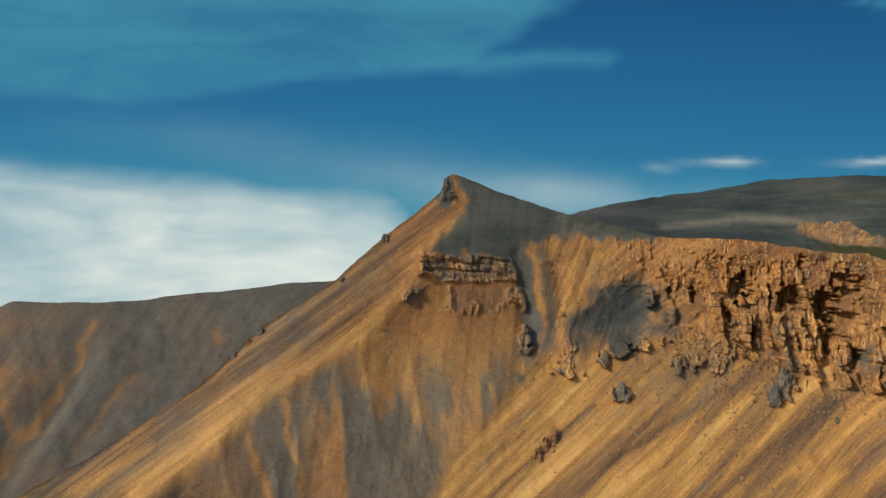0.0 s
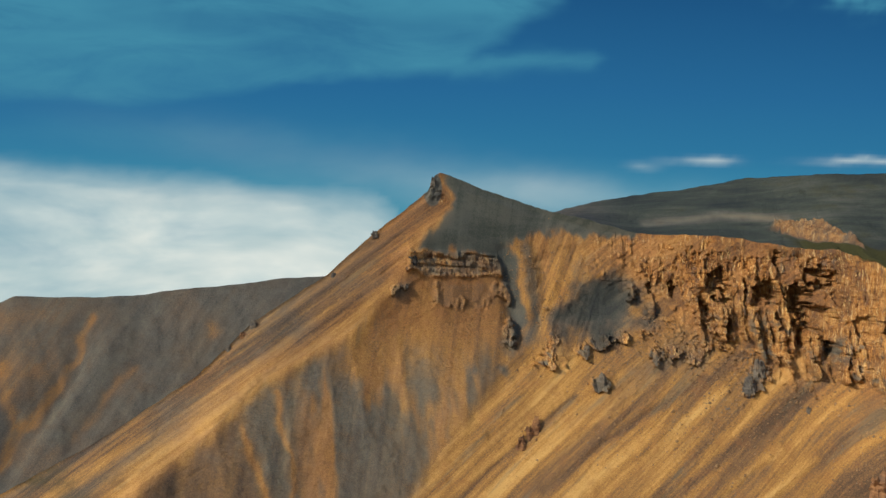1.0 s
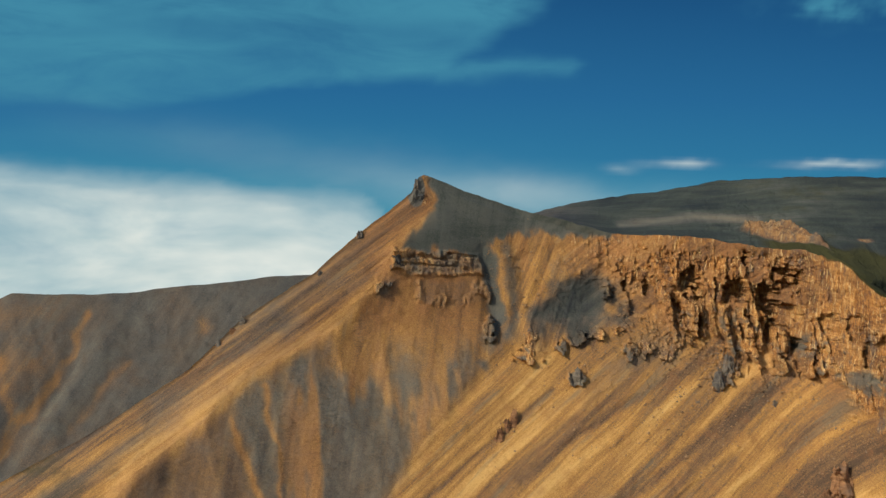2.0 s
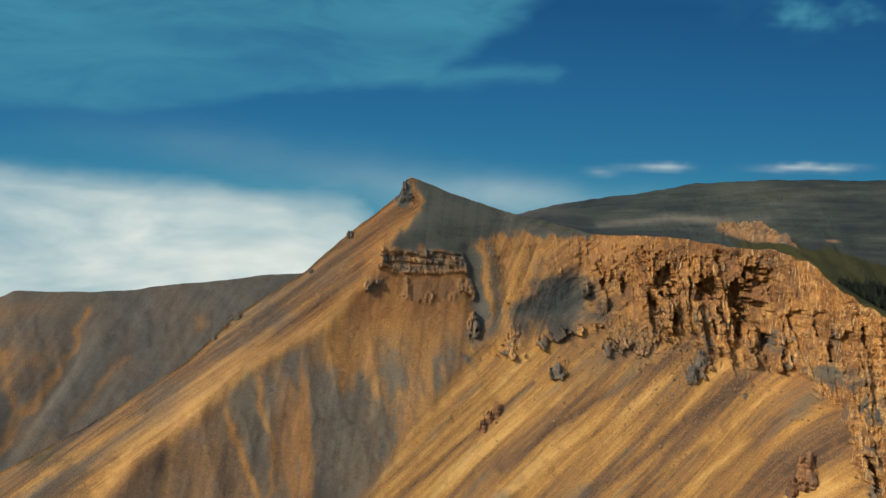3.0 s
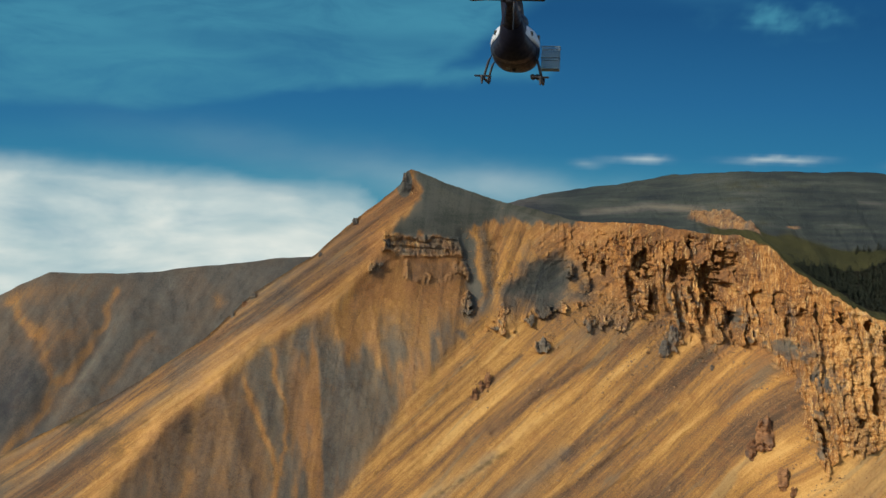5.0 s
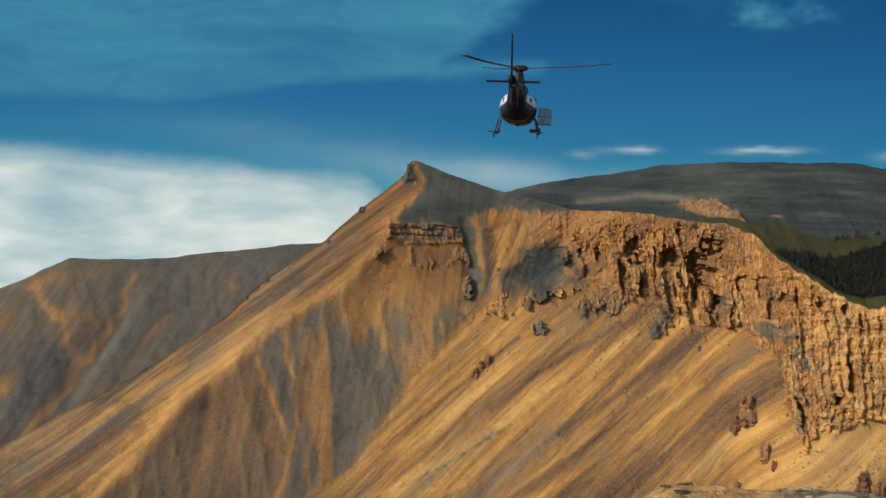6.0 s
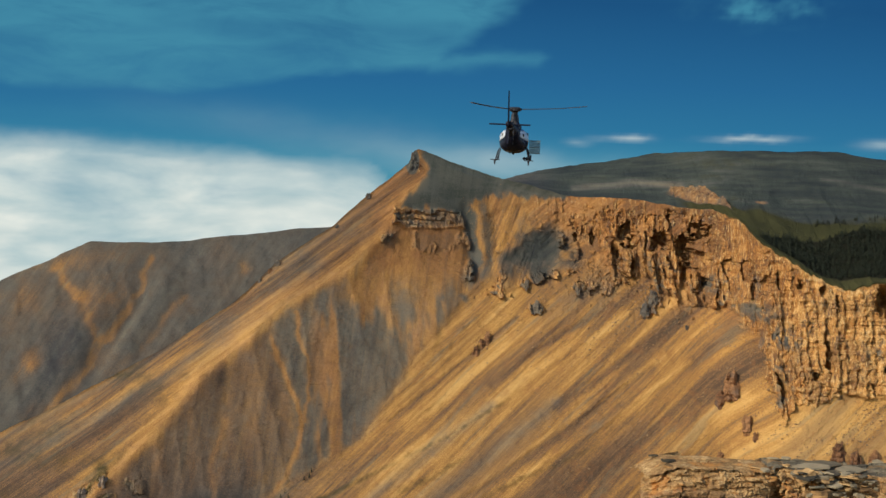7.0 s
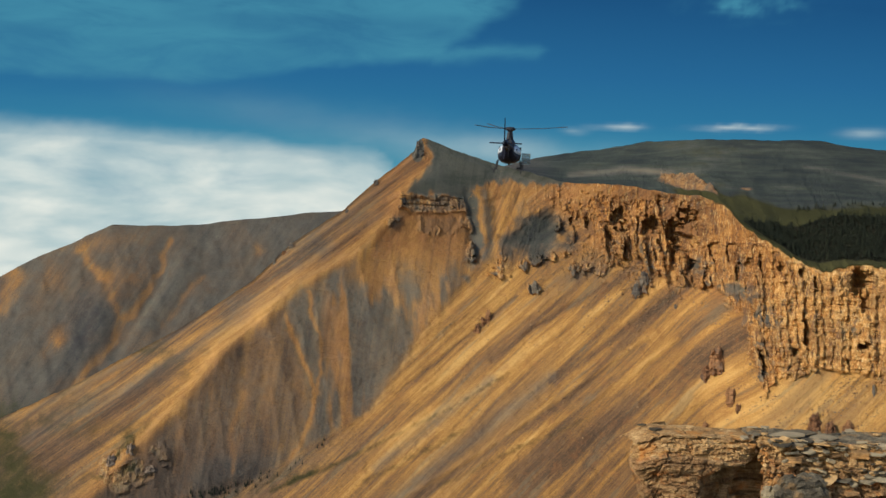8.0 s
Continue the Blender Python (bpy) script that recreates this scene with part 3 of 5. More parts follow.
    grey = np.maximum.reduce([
        1.2 * cap, 0.9 * hollow_shade, 0.5 * shelf * step(-0.2, 0.5, fbm(x / 6, z / 20, 4, 53)), 0.75 * vein(wx, wz, ((27.7, 132), (28.5, 125.8), (30, 116.7), (29.3, 107)), 2.0), 0.6 * upper * (0.8 + 0.6 * fbm(x / 5, z / 3, 3, 52)), 0.3 * lower,
        0.9 * blob(wx, wz, -7.5, 118.5, 4, 2, 20), 0.8 * blob(wx, wz, 13.6, 98, 1.6, 3.0), 0.9 * blob(wx, wz, 19.6, 98, 2.0, 2.0), 0.9 * blob(wx, wz, 23, 105, 2.4, 3.5),
        0.6 * vein(qx, z, ((-47, 93), (-73.8, 73.5), (-101.4, 56), (-130, 41)), 2.6), 0.5 * vein(qx, z, ((-60, 95), (-90, 72), (-125, 52)), 1.4),
        0.75 * blob(wx, wz, -60, 34, 34, 9, 12), 0.55 * vein(x, z, ((52, 66), (24, 46), (-6, 26)), 2.4), 0.5 * vein(x, z, ((30, 64), (-10, 36)), 2.0), 0.45 * blob(wx, wz, 66, 101, 12, 5, 20),
        0.85 * crop * step(-0.2, 0.3, fbm(x / 14, z / 14, 2, 77) + 0.2), 1.5 * step(0.2, 0.5, blob(x, z, 0.9, 146.8, 2.4, 4.6)),
    ])
    low_spur = on_spur * step(108, 90, z + 10 * fbm(x / 7, z / 14, 4, 65))
    grey = np.maximum(grey, low_spur * (0.82 - 0.62 * tongues * step(-36, -26, x) - 0.30 * triangle))
    grey = grey * (1 - 0.9 * np.clip(stream, 0, 1) * on_spur)
    tone = tone + 0.14 * stream * on_spur + 0.12 * low_spur * tongues - 0.10 * triangle
    grey = np.maximum(grey, west * (0.22 + 0.5 * fbm(x / 20, z / 12, 3, 76)))
    for cx, cz, rx, rz in LICHENED:
        grey = np.maximum(grey, 1.2 * blob(x + 1.5 * fbm(x / 2, z / 2, 3, 78), z, cx, cz, rx, rz) * rock * step(-0.15, 0.35, fbm(x / 1.1, z / 2.6, 4, 31, 0.65)))
    grey = np.maximum(grey, 0.8 * rock * (1 - east) * step(12, 24, d) * step(0.0, 0.45, fbm(x / 1.4, z / 2.0, 4, 62, 0.65) + 0.5 * fbm(x / 9, z / 9, 2, 63)))
    grey = np.maximum(grey, 0.6 * step(0.25, 0.5, knoll))
    # sunlight on the rib's edge and western flank, painted as brighter, rustier ground
    edge = vein(x + 1.2 * fbm(x / 4, z / 4, 3, 27), z, [tuple(p) for p in RIB[:, ::2]], 2.4) * step(144, 138, z)
    band = step(-13, -5, x - xr) * west * step(112, 96, z)
    tone, grey = tone + 0.26 * edge + 0.12 * band, grey * (1 - 0.8 * edge) * (1 - 0.55 * band)
    rust = step(24, 36, x + 6 * fbm(x / 8, z / 8, 3, 79)) * step(120, 108, x) * step(10, -8, d - np.interp(x, CLIFF[:, 0], CLIFF[:, 1], left=16)) * (0.8 + 0.6 * fbm(x / 10, z / 8, 4, 81)) * (1 - hollow_shade)
    # rusty soil; the part along edge adds to the rib's painted sunlight
    rust = np.maximum.reduce([rust, 0.6 * edge, 0.75 * step(-22, -8, x) * step(25, 18, x) * step(98, 114, z), 0.8 * low_spur * tongues, 0.6 * triangle * step(50, 72, z), 0.8 * stream * on_spur, 0.45 * vein(x, z, ((-8, 127), (-24, 108), (-46, 95.6), (-58, 83)), 5.0)]) * (1 - 0.8 * cap)
    green = 0.45 * blob(wx, wz, -45, 31, 26, 3.0, 20) + 0.45 * blob(wx, wz, -150, 36, 36, 6, 24) + 0.25 * blob(wx, wz, -128, 26, 32, 7, 14) + 0.9 * step(1.0, 0.3, d) * step(106, 114, x) + west * (0.22 + 0.06 * step(-70, -110, x) + 0.4 * fbm(x / 26, z / 9, 3, 82)) * step(100, 80, z) + 0.5 * knoll * step(0.0, 0.4, fbm(x / 3, z / 3, 3, 83))
    for line, wide in GREEN_RUNS:
        green = green + 0.42 * vein(qx, z, line, wide)
    # on the hollow this mark is painted shade, not plants
    heath_and_shade = 0.55 * cap * step(118, 132, z) + 0.55 * hollow_shade + 0.4 * cap
    qs, as_ = along(x, z, 41, 60)
    qd, ad = along(x, z, 84, 70)
    qw, aw = along(x, z, 38, 80)
    qu, au = along(x, z, 68, 90)
    spur = on_spur > 0.5
    q, a = np.where(spur, qd, np.where(x < xr, qw, np.where(shelf > 0.5, qu, qs))), np.where(spur, ad, np.where(x < xr, aw, np.where(shelf > 0.5, au, as_)))
    block = 0.5 + 0.3 * mid[0] * (1 - 0.6 * east) + (0.5 * thin + 0.4 * slim - 0.3) * (1 - east) + 0.45 * east + 0.45 * step(0.3, 0.6, knoll)
    soft = np.maximum.reduce([0.95 * cap, 0.88 * on_spur, 0.25 + 0 * x, 0.7 * hollow_shade])
    return y, tone, rock, grey, green, q, a, block, soft, rust, np.clip(heath_and_shade, 0, 0.9)


FINE_X = np.r_[np.arange(-190.0, -24.0, 0.40), np.arange(-24.0, 40.0, 0.29), np.arange(40.0, 165.0, 0.20), np.arange(165.0, 200.5, 0.40)]


def build_mountain():
    x = np.r_[np.arange(-330.0, -190.0, 3.0), FINE_X, np.arange(201.0, 331.0, 3.0)]
    v = np.linspace(0, 1, 560) ** 1.1
    yc, zc = crest_line(x)
    X = np.broadcast_to(x, (len(v), len(x)))
    Z = zc + (FLOOR_Z - zc) * v[:, None]
    Y, tone, rock, grey, green, q, a, block, soft, rust, heath_and_shade = face(X, Z)
    ob = sheet("mountain", X, Y, Z, TERRAIN, (("tone", tone), ("rock", rock), ("grey", grey), ("green", green), ("q", q), ("a", a), ("block", block), ("soft", soft), ("rust", rust), ("heath_and_shade", heath_and_shade)))
    ob.data.polygons.foreach_set("use_smooth", (rock[:-1, :-1] < 0.5).ravel())
    return tagged(ob, "ochre mountain with scree slopes, gullies and a crumbling cliff band", "mountain", kind="structure")


def back_z(x, y):
    """The land behind the crest: the plateau that climbs to a hill on one side, a valley and a dark ridge on the other."""
    yc, zc = crest_line(x)
    zc = np.interp(x, CREST[:, 0], CREST[:, 2]) + (zc - np.interp(x, CREST[:, 0], CREST[:, 2])) * step(5, 0, y - yc)
    zh = np.interp(x, BACK[:, 0], BACK[:, 1]) + (0.8 - 0.55 * step(20, 45, x)) * fbm(x / 14.0, 0 * x + 4, 4, 90)
    s = np.clip((y - yc) / (back_y(x) - yc), 0, 1.2)
    rising = zc + (zh - zc) * np.minimum(s, 1) ** 1.15
    gullies = 2.4 * ridged(x / 30.0 + 0.02 * (y - 300), y / 70.0, 2, 91) + 0.9 * fbm(x / 5, y / 6, 4, 92)
    groove = 4.5 * vein(x + 1.5 * fbm(x / 7, y / 7, 3, 94), zh - 1.55 * np.maximum(back_y(x) - y, 0), VEIN_MAIN, 4.5) + 2.5 * vein(x, zh - 1.55 * np.maximum(back_y(x) - y, 0), VEIN_EAST, 4.0)
    gullies = gullies - groove + 1.5 * ridged((x + 0.7 * y) / 15.0, y / 26.0, 3, 99)
    far = zh - 1.55 * np.maximum(back_y(x) - y, 0) + gullies * step(0, 10, back_y(x) - y)
    near = zc - 0.75 * (y - yc)
    valley = np.maximum(np.maximum(near, far), np.minimum(28.0, zc))
    w = step(22, 44, x)
    z = valley * (1 - w) + (rising + 1.1 * fbm(x / 12, y / 7, 4, 93) * step(0, 8, y - yc)) * w
    knob = blob(x, y - np.interp(x, CREST[:, 0], CREST[:, 1]), 103.5, 8.0, 8.5, 3.4)
    z = z + 2.2 * step(0.28, 0.46, knob + 0.12 * fbm(x / 1.5, y / 1.5, 3, 85)) * (1 + 0.6 * fbm(x / 1.3, y / 1.3, 4, 96))
    return z - 0.9 * np.maximum(y - back_y(x), 0)


def build_back(name, x0, x1, label, category, stuff):
    x = np.arange(x0, x1, 0.7)
    if x0 > 0:
        x = np.r_[FINE_X[FINE_X > x0], np.arange(201.0, x1, 3.0)]
    x = np.r_[np.arange(-330.0, x0, 4.0), x] if x0 < 0 else np.r_[x, np.arange(x1 + 2, 331.0, 4.0)]
    v = np.r_[np.linspace(0, 1, 130), np.linspace(1, 1.2, 5)[1:]]
    yc = crest_line(x)[0]
    Y = yc + np.minimum((back_y(x) - yc) * v[:, None], back_y(x) + 10 - yc)
    X = np.broadcast_to(x, Y.shape)
    Z = back_z(X, Y)
    return tagged(sheet(name, X, Y, Z, TERRAIN, stuff(X, Y, Z)), label, category, kind="structure")


VEIN_MAIN = ((-99, 108), (-100.5, 104), (-101.7, 95), (-108.5, 81.6), (-113.9, 73), (-116, 66.6), (-123, 58.4), (-132, 48))
VEIN_SIDE = ((-136, 103), (-130, 97), (-122, 91), (-116, 81.6), (-113.2, 75))
VEIN_EAST = ((-84, 92), (-87.4, 89), (-91.2, 82.4), (-97, 74))
VEIN_WEST = ((-166, 93), (-161, 90), (-165, 78))


def ridge_marks(X, Y, Z):
    wx, wz = X + 2.2 * fbm(X / 6, Z / 6, 3, 131), Z + 2.2 * fbm(X / 6, Z / 6, 3, 132)
    patches = 1.25 * vein(wx, wz, VEIN_MAIN, 1.5) + 0.9 * vein(wx, wz, VEIN_SIDE, 1.6) + 0.6 * vein(wx, wz, VEIN_EAST, 1.3) + vein(wx, wz, VEIN_WEST, 3.4)
    patches = patches + 0.55 * blob(wx, wz, -113, 94, 9, 8, 40) + 0.45 * blob(wx, wz, -146, 88, 6, 8, 20) + 0.55 * blob(wx, wz, -137, 70, 3.5, 6, -25) + 0.6 * blob(wx, wz, -62, 104, 3, 3) + 0.55 * blob(wx, wz, -139, 66, 4, 6, -20) + 0.45 * blob(wx, wz, -133, 104, 16, 3, 8)
    streak = runs(0.55 * X, 0.55 * Z, 62, 95)
    broken = step(-0.55, 0.35, fbm(X / 2.6, Z / 4, 4, 134, 0.6))
    grey = 0.92 - 0.85 * np.clip(patches * (1.0 + 0.35 * streak), 0, 1) * (0.35 + 0.65 * broken) - 0.22 * step(-0.2, 0.5, fbm(X / 12, Z / 10, 4, 133))
    q, a = along(X, Z, 62, 95)
    return (("tone", 0.26 + 0.22 * streak + 0.16 * np.clip(patches, 0, 1) - 0.22 * blob(wx, wz, -128, 74, 11, 14)), ("rock", 0.0), ("grey", grey), ("green", 0.6 * step(58, 30, Z) + 0.12), ("q", q), ("a", a), ("block", 0.5), ("soft", 0.85))


def plateau_marks(X, Y, Z):
    yc, zc = crest_line(X)
    s = (Y - yc) / (back_y(X) - yc)
    streak = fbm(X / 26 + Z / 14, Z / 3.5, 4, 97)
    knob = step(0.2, 0.5, blob(X, Y - np.interp(X, CREST[:, 0], CREST[:, 1]), 103.5, 7.6, 8.8, 3.8) + 0.6 * blob(X, Y, 125, 291.6, 3.4, 1.4))
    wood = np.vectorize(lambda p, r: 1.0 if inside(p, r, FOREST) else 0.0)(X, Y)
    turf = 0.95 * step(94, 108, X) * step(0.0, 0.16, 0.30 + 0.24 * step(108, 124, X) - s) + 0.16 + 0.4 * streak
    pale = 0.8 * vein(X, Z, ((62, 139), (84, 142), (100, 141)), 1.3) + 0.5 * vein(X, Z, ((150, 145), (185, 139)), 1.2)
    return (("tone", (0.06 + 0.35 * streak + 0.6 * pale) * (1 - 0.9 * wood)), ("rock", 0.85 * knob), ("grey", 1.0 - 0.6 * knob), ("green", np.clip(turf - pale, 0, 1) * (1 - knob) * step(38, 75, X) * (1 - 0.8 * wood)), ("q", 1.2 * Z + 0.3 * Y + 3 * fbm(X / 40, Y / 20, 2, 98)), ("a", X), ("block", 0.5), ("soft", 0.5), ("wood_floor", wood), ("heath_and_shade", (1 - knob) * (0.95 - 0.8 * np.clip(pale, 0, 1)) * (1 - 0.9 * step(94, 108, X) * step(0.0, 0.16, 0.30 + 0.24 * step(108, 124, X) - s)) * step(40, 62, X)))


FOREST = ((117, 268), (124, 271), (138, 272), (156, 273.5), (175, 274), (200, 274), (200, 241), (166, 246), (151, 248.6), (143, 250.4), (136, 253), (128, 257), (121, 263))


def inside(x, y, ring):
    hit = False
    for (xa, ya), (xb, yb) in zip(ring, ring[1:] + ring[:1]):
        if (ya > y) != (yb > y) and x < xa + (y - ya) * (xb - xa) / (yb - ya):
            hit = not hit
    return hit


build_mountain()
build_back("far_ridge", -200.0, 34.2, "dark grey shale ridge with ochre erosion streaks", "ridge", ridge_marks)
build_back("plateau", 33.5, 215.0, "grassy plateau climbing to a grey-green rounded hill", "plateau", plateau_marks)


def build_ground():
    s = np.sign(np.linspace(-1, 1, 121)) * np.abs(np.linspace(-1, 1, 121)) ** 2.2
    X, Y = np.meshgrid(4000 * s, 4000 * s)
    near = np.exp(-((X / 500) ** 2 + (Y / 500) ** 2))
    Z = 9.0 + 2.5 * fbm(X / 40, Y / 40, 3, 101) * near
    return tagged(sheet("ground", X, Y, Z, TERRAIN, (("tone", 0.5), ("rock", 0.0), ("grey", 0.3), ("green", 0.55 + 0.3 * fbm(X / 60, Y / 60, 3, 102)))), "valley floor of scree and sparse grass", "ground", kind="structure")


build_ground()


def sky_material():
    m = Nodes("sky_backdrop")
    sep = m.tree.nodes.new("ShaderNodeSeparateXYZ")
    m.put(sep.inputs[0], m.place)
    up = m.span(sep.outputs["Z"], 100, 240)
    n = m.tree.nodes.new("ShaderNodeMapRange")
    for key, value in zip(("Value", "From Min", "From Max"), (sep.outputs["Z"], 130.0, 230.0)):
        m.put(n.inputs[key], value)
    base = m.ramp(n.outputs[0], (0.0, (0.085, 0.310, 0.40)), (0.20, (0.046, 0.245, 0.375)), (0.32, (0.027, 0.178, 0.335)), (0.52, (0.020, 0.136, 0.300)), (0.85, (0.012, 0.085, 0.218)))
    veil, cloud = m.mark("veil"), m.mark("cloud")
    wisps = m.noise(0.05, 6, 0.6, (0.45, 1, 1.6), 0.8)
    v = m.sum("MULTIPLY", veil, m.span(wisps, 0.25, 0.65, 0.55, 1.0))
    colour = m.mix(v, base, (0.054, 0.250, 0.372))
    puffs = m.noise(0.04, 5, 0.52, (0.5, 1, 1.4), 0.35)
    shade = m.ramp(puffs, (0.33, (0.40, 0.53, 0.57)), (0.48, (0.59, 0.685, 0.67)), (0.62, (0.77, 0.81, 0.75)))
    colour = m.mix(cloud, colour, shade)
    m.finish((0.0, 0.0, 0.0), 1.0)
    m.put(m.shader.inputs["Emission Color"], colour)
    m.shader.inputs["Emission Strength"].default_value = 1.0
    m.shader.inputs["Specular IOR Level"].default_value = 0.0
    return m.mat


def build_sky():
    X, Z = np.meshgrid(np.arange(-330.0, 350.0, 1.25), np.arange(0.0, 340.0, 1.25))
    Y = 352.0 - 0.0007 * np.maximum(np.abs(X - 10) - 190, 0) ** 2
    wx = X + 7 * fbm(X / 22, Z / 8, 4, 111)
    wz = Z + 2.4 * fbm(X / 17, Z / 8, 4, 112)
    top = np.interp(wx, [-330, -144, -103, -53, -30, -17, -10, 0], [157, 155.5, 152.5, 149, 147.5, 146, 141, 120])
    bank = step(0, 7, top - wz) * (0.72 + 0.28 * step(0, 20, top - wz)) * (0.86 + 0.3 * fbm(X / 26, Z / 6, 4, 113))
    thin = 0.5 * step(-4, 5, top - wz) * step(-140, -110, -X)
    wisp = 0.55 * blob(wx, Z + 0.8 * fbm(X / 6, Z / 3, 3, 114), 88, 161, 8.5, 1.1, 1) + 0.6 * blob(wx, Z + 0.8 * fbm(X / 6, Z / 3, 3, 115), 139, 162.5, 13, 1.1, 2) + 0.25 * blob(wx, wz, 70, 159.5, 5, 1.5) + 0.45 * blob(wx, Z, 196, 162, 9, 1.8, 2)
    haze = 0.32 * blob(wx, wz, 38, 148.5, 50, 6.5, -4) + 0.06 * blob(wx, wz, -40, 158, 60, 8, -8)
    low = np.interp(wx, [-330, -144, -95, -24, 20, 50, 64], [170, 173, 172, 183, 185, 189, 191])
    edge = np.interp(wz, [170, 185, 192, 206, 245], [8, 12, 20, 36, 80])
    veil = step(0, 5, wz - low) * step(-4, 12, edge - wx) * (0.85 + 0.35 * fbm(X / 45, Z / 8, 4, 116))
    veil = np.maximum(veil, 0.75 * vein(wx, wz, ((4, 188), (28, 190.5), (50, 192)), 2.6))
    veil = veil + 1.1 * blob(X + 14 * fbm(X / 12, Z / 6, 4, 117), Z + 5 * fbm(X / 9, Z / 4, 4, 118), 142, 215, 18, 4.0) * (0.7 + 0.8 * fbm(X / 5, Z / 3, 4, 119)) + 0.25 * blob(wx, wz, 110, 224, 14, 4) + 0.35 * blob(wx, wz, -90, 163, 90, 5)
    cloud = np.clip(np.maximum.reduce([bank, thin, wisp, haze]), 0, 1)
    ob = sheet("sky_backdrop", X, Y, Z, sky_material(), (("veil", np.clip(veil, 0, 1)), ("cloud", cloud)))
    return tagged(ob, "deep blue sky with thin veils and a white cloud bank", "sky", kind="structure")


build_sky()

# ---- helpers for things ----


def part(name, bm, mat, parent=None, label="", smooth=False):
    me = bpy.data.meshes.new(name)
    bmesh.ops.recalc_face_normals(bm, faces=bm.faces)
    bm.to_mesh(me)
    bm.free()
    me.materials.append(mat)
    if smooth:
        me.polygons.foreach_set("use_smooth", np.ones(len(me.polygons), bool))
    ob = new(name, me)
    ob.parent = parent
    if label:
        ob["label"] = label
    return ob


def holder(name, m, label, category, group=""):
    ob = new(name)
    ob.matrix_world = m
    return tagged(ob, label, category, group)


def loft(bm, rings, closed_ends=True):
    """Skins a list of rings, each a list of points of one length."""
    made = [[bm.verts.new(p) for p in ring] for ring in rings]
    n = len(made[0])
    for a, b in zip(made, made[1:]):
        for i in range(n):
            bm.faces.new((a[i], a[(i + 1) % n], b[(i + 1) % n], b[i]))
    if closed_ends:
        bm.faces.new(made[0][::-1])
        bm.faces.new(made[-1])
    return bm


def tube(points, radii, sides=10):
    """A round bar along points."""
    bm = bmesh.new()
    rings = []
    pts = [Vector(p) for p in points]
    for i, p in enumerate(pts):
        way = (pts[min(i + 1, len(pts) - 1)] - pts[max(i - 1, 0)]).normalized()
        a = way.orthogonal().normalized() if abs(way.z) > 0.9 else way.cross(Vector((0, 0, 1))).normalized()
        b = way.cross(a)
        r = radii[i] if isinstance(radii, (list, tuple)) else radii
        rings.append([p + r * (math.cos(k) * a + math.sin(k) * b) for k in np.linspace(0, 2 * math.pi, sides, endpoint=False)])
    return loft(bm, rings)


def slab(x0, x1, y0, y1, z0, z1, round_by=0.0):
    bm = bmesh.new()
    bmesh.ops.create_cube(bm, size=1.0)
    bmesh.ops.scale(bm, vec=(x1 - x0, y1 - y0, z1 - z0), verts=bm.verts)
    bmesh.ops.translate(bm, vec=((x0 + x1) / 2, (y0 + y1) / 2, (z0 + z1) / 2), verts=bm.verts)
    if round_by:
        bmesh.ops.bevel(bm, geom=bm.edges[:], offset=round_by, segments=2, affect="EDGES", profile=0.5)
    return bm


def paint(name, colour, rough=0.35, metal=0.0, grime=0.25):
    m = Nodes(name)
    dirt = m.span(m.noise(2.5, 6, 0.65), 0.35, 0.75)
    c = m.mix(m.sum("MULTIPLY", dirt, grime), colour, tuple(0.35 * v + 0.02 for v in colour))
    return m.finish(c, m.span(m.noise(6, 4), 0.3, 0.7, rough * 0.8, rough * 1.25), metal)


NAVY = paint("navy_paint", (0.008, 0.010, 0.024), 0.55)
NAVY.node_tree.nodes["Principled BSDF"].inputs["Specular IOR Level"].default_value = 0.2
WHITE = paint("white_paint", (0.62, 0.66, 0.70), 0.35)
BLUE = paint("blue_paint", (0.02, 0.05, 0.16), 0.35)
STEEL = paint("dark_steel", (0.03, 0.032, 0.04), 0.6, 0.4)
BLADE = paint("blade_grey", (0.035, 0.04, 0.045), 0.6)
WIRE = paint("pale_basket", (0.17, 0.21, 0.21), 0.6)
MESH = paint("fine_wire_mesh", (0.24, 0.31, 0.30), 0.7)
MESH.node_tree.nodes["Principled BSDF"].inputs["Alpha"].default_value = 0.32
DARK = paint("black_metal", (0.014, 0.015, 0.018), 0.7)
PANE = paint("tinted_glass", (0.012, 0.016, 0.02), 0.08, 0.0, 0.05)


def rock_material(name, dark, middle, light, stain, bed=1.2, vary=0.16):
    m = Nodes(name)
    own = random_of_object(m)
    beds = m.noise(1.0, 4, 0.65, (0.12, 0.12, bed), 0.5)
    mid, fine = m.noise(0.35, 5, 0.7), m.noise(1.6, 6, 0.75)
    v = m.sum("ADD", m.sum("MULTIPLY", beds, 0.45), m.sum("ADD", m.sum("MULTIPLY", mid, 0.3), m.sum("MULTIPLY", m.sum("SUBTRACT", fine, 0.2), 0.42)))
    v = m.sum("ADD", v, m.sum("MULTIPLY", m.sum("SUBTRACT", own, 0.5), vary))
    c = m.ramp(v, (0.34, dark), (0.48, middle), (0.64, light))
    c = m.mix(m.span(m.noise(0.18, 4, 0.6), 0.52, 0.68, 0.0, 0.8), c, stain)
    m.bump(m.sum("ADD", beds, fine), 0.35, 0.9)
    return m.finish(c, 0.92)


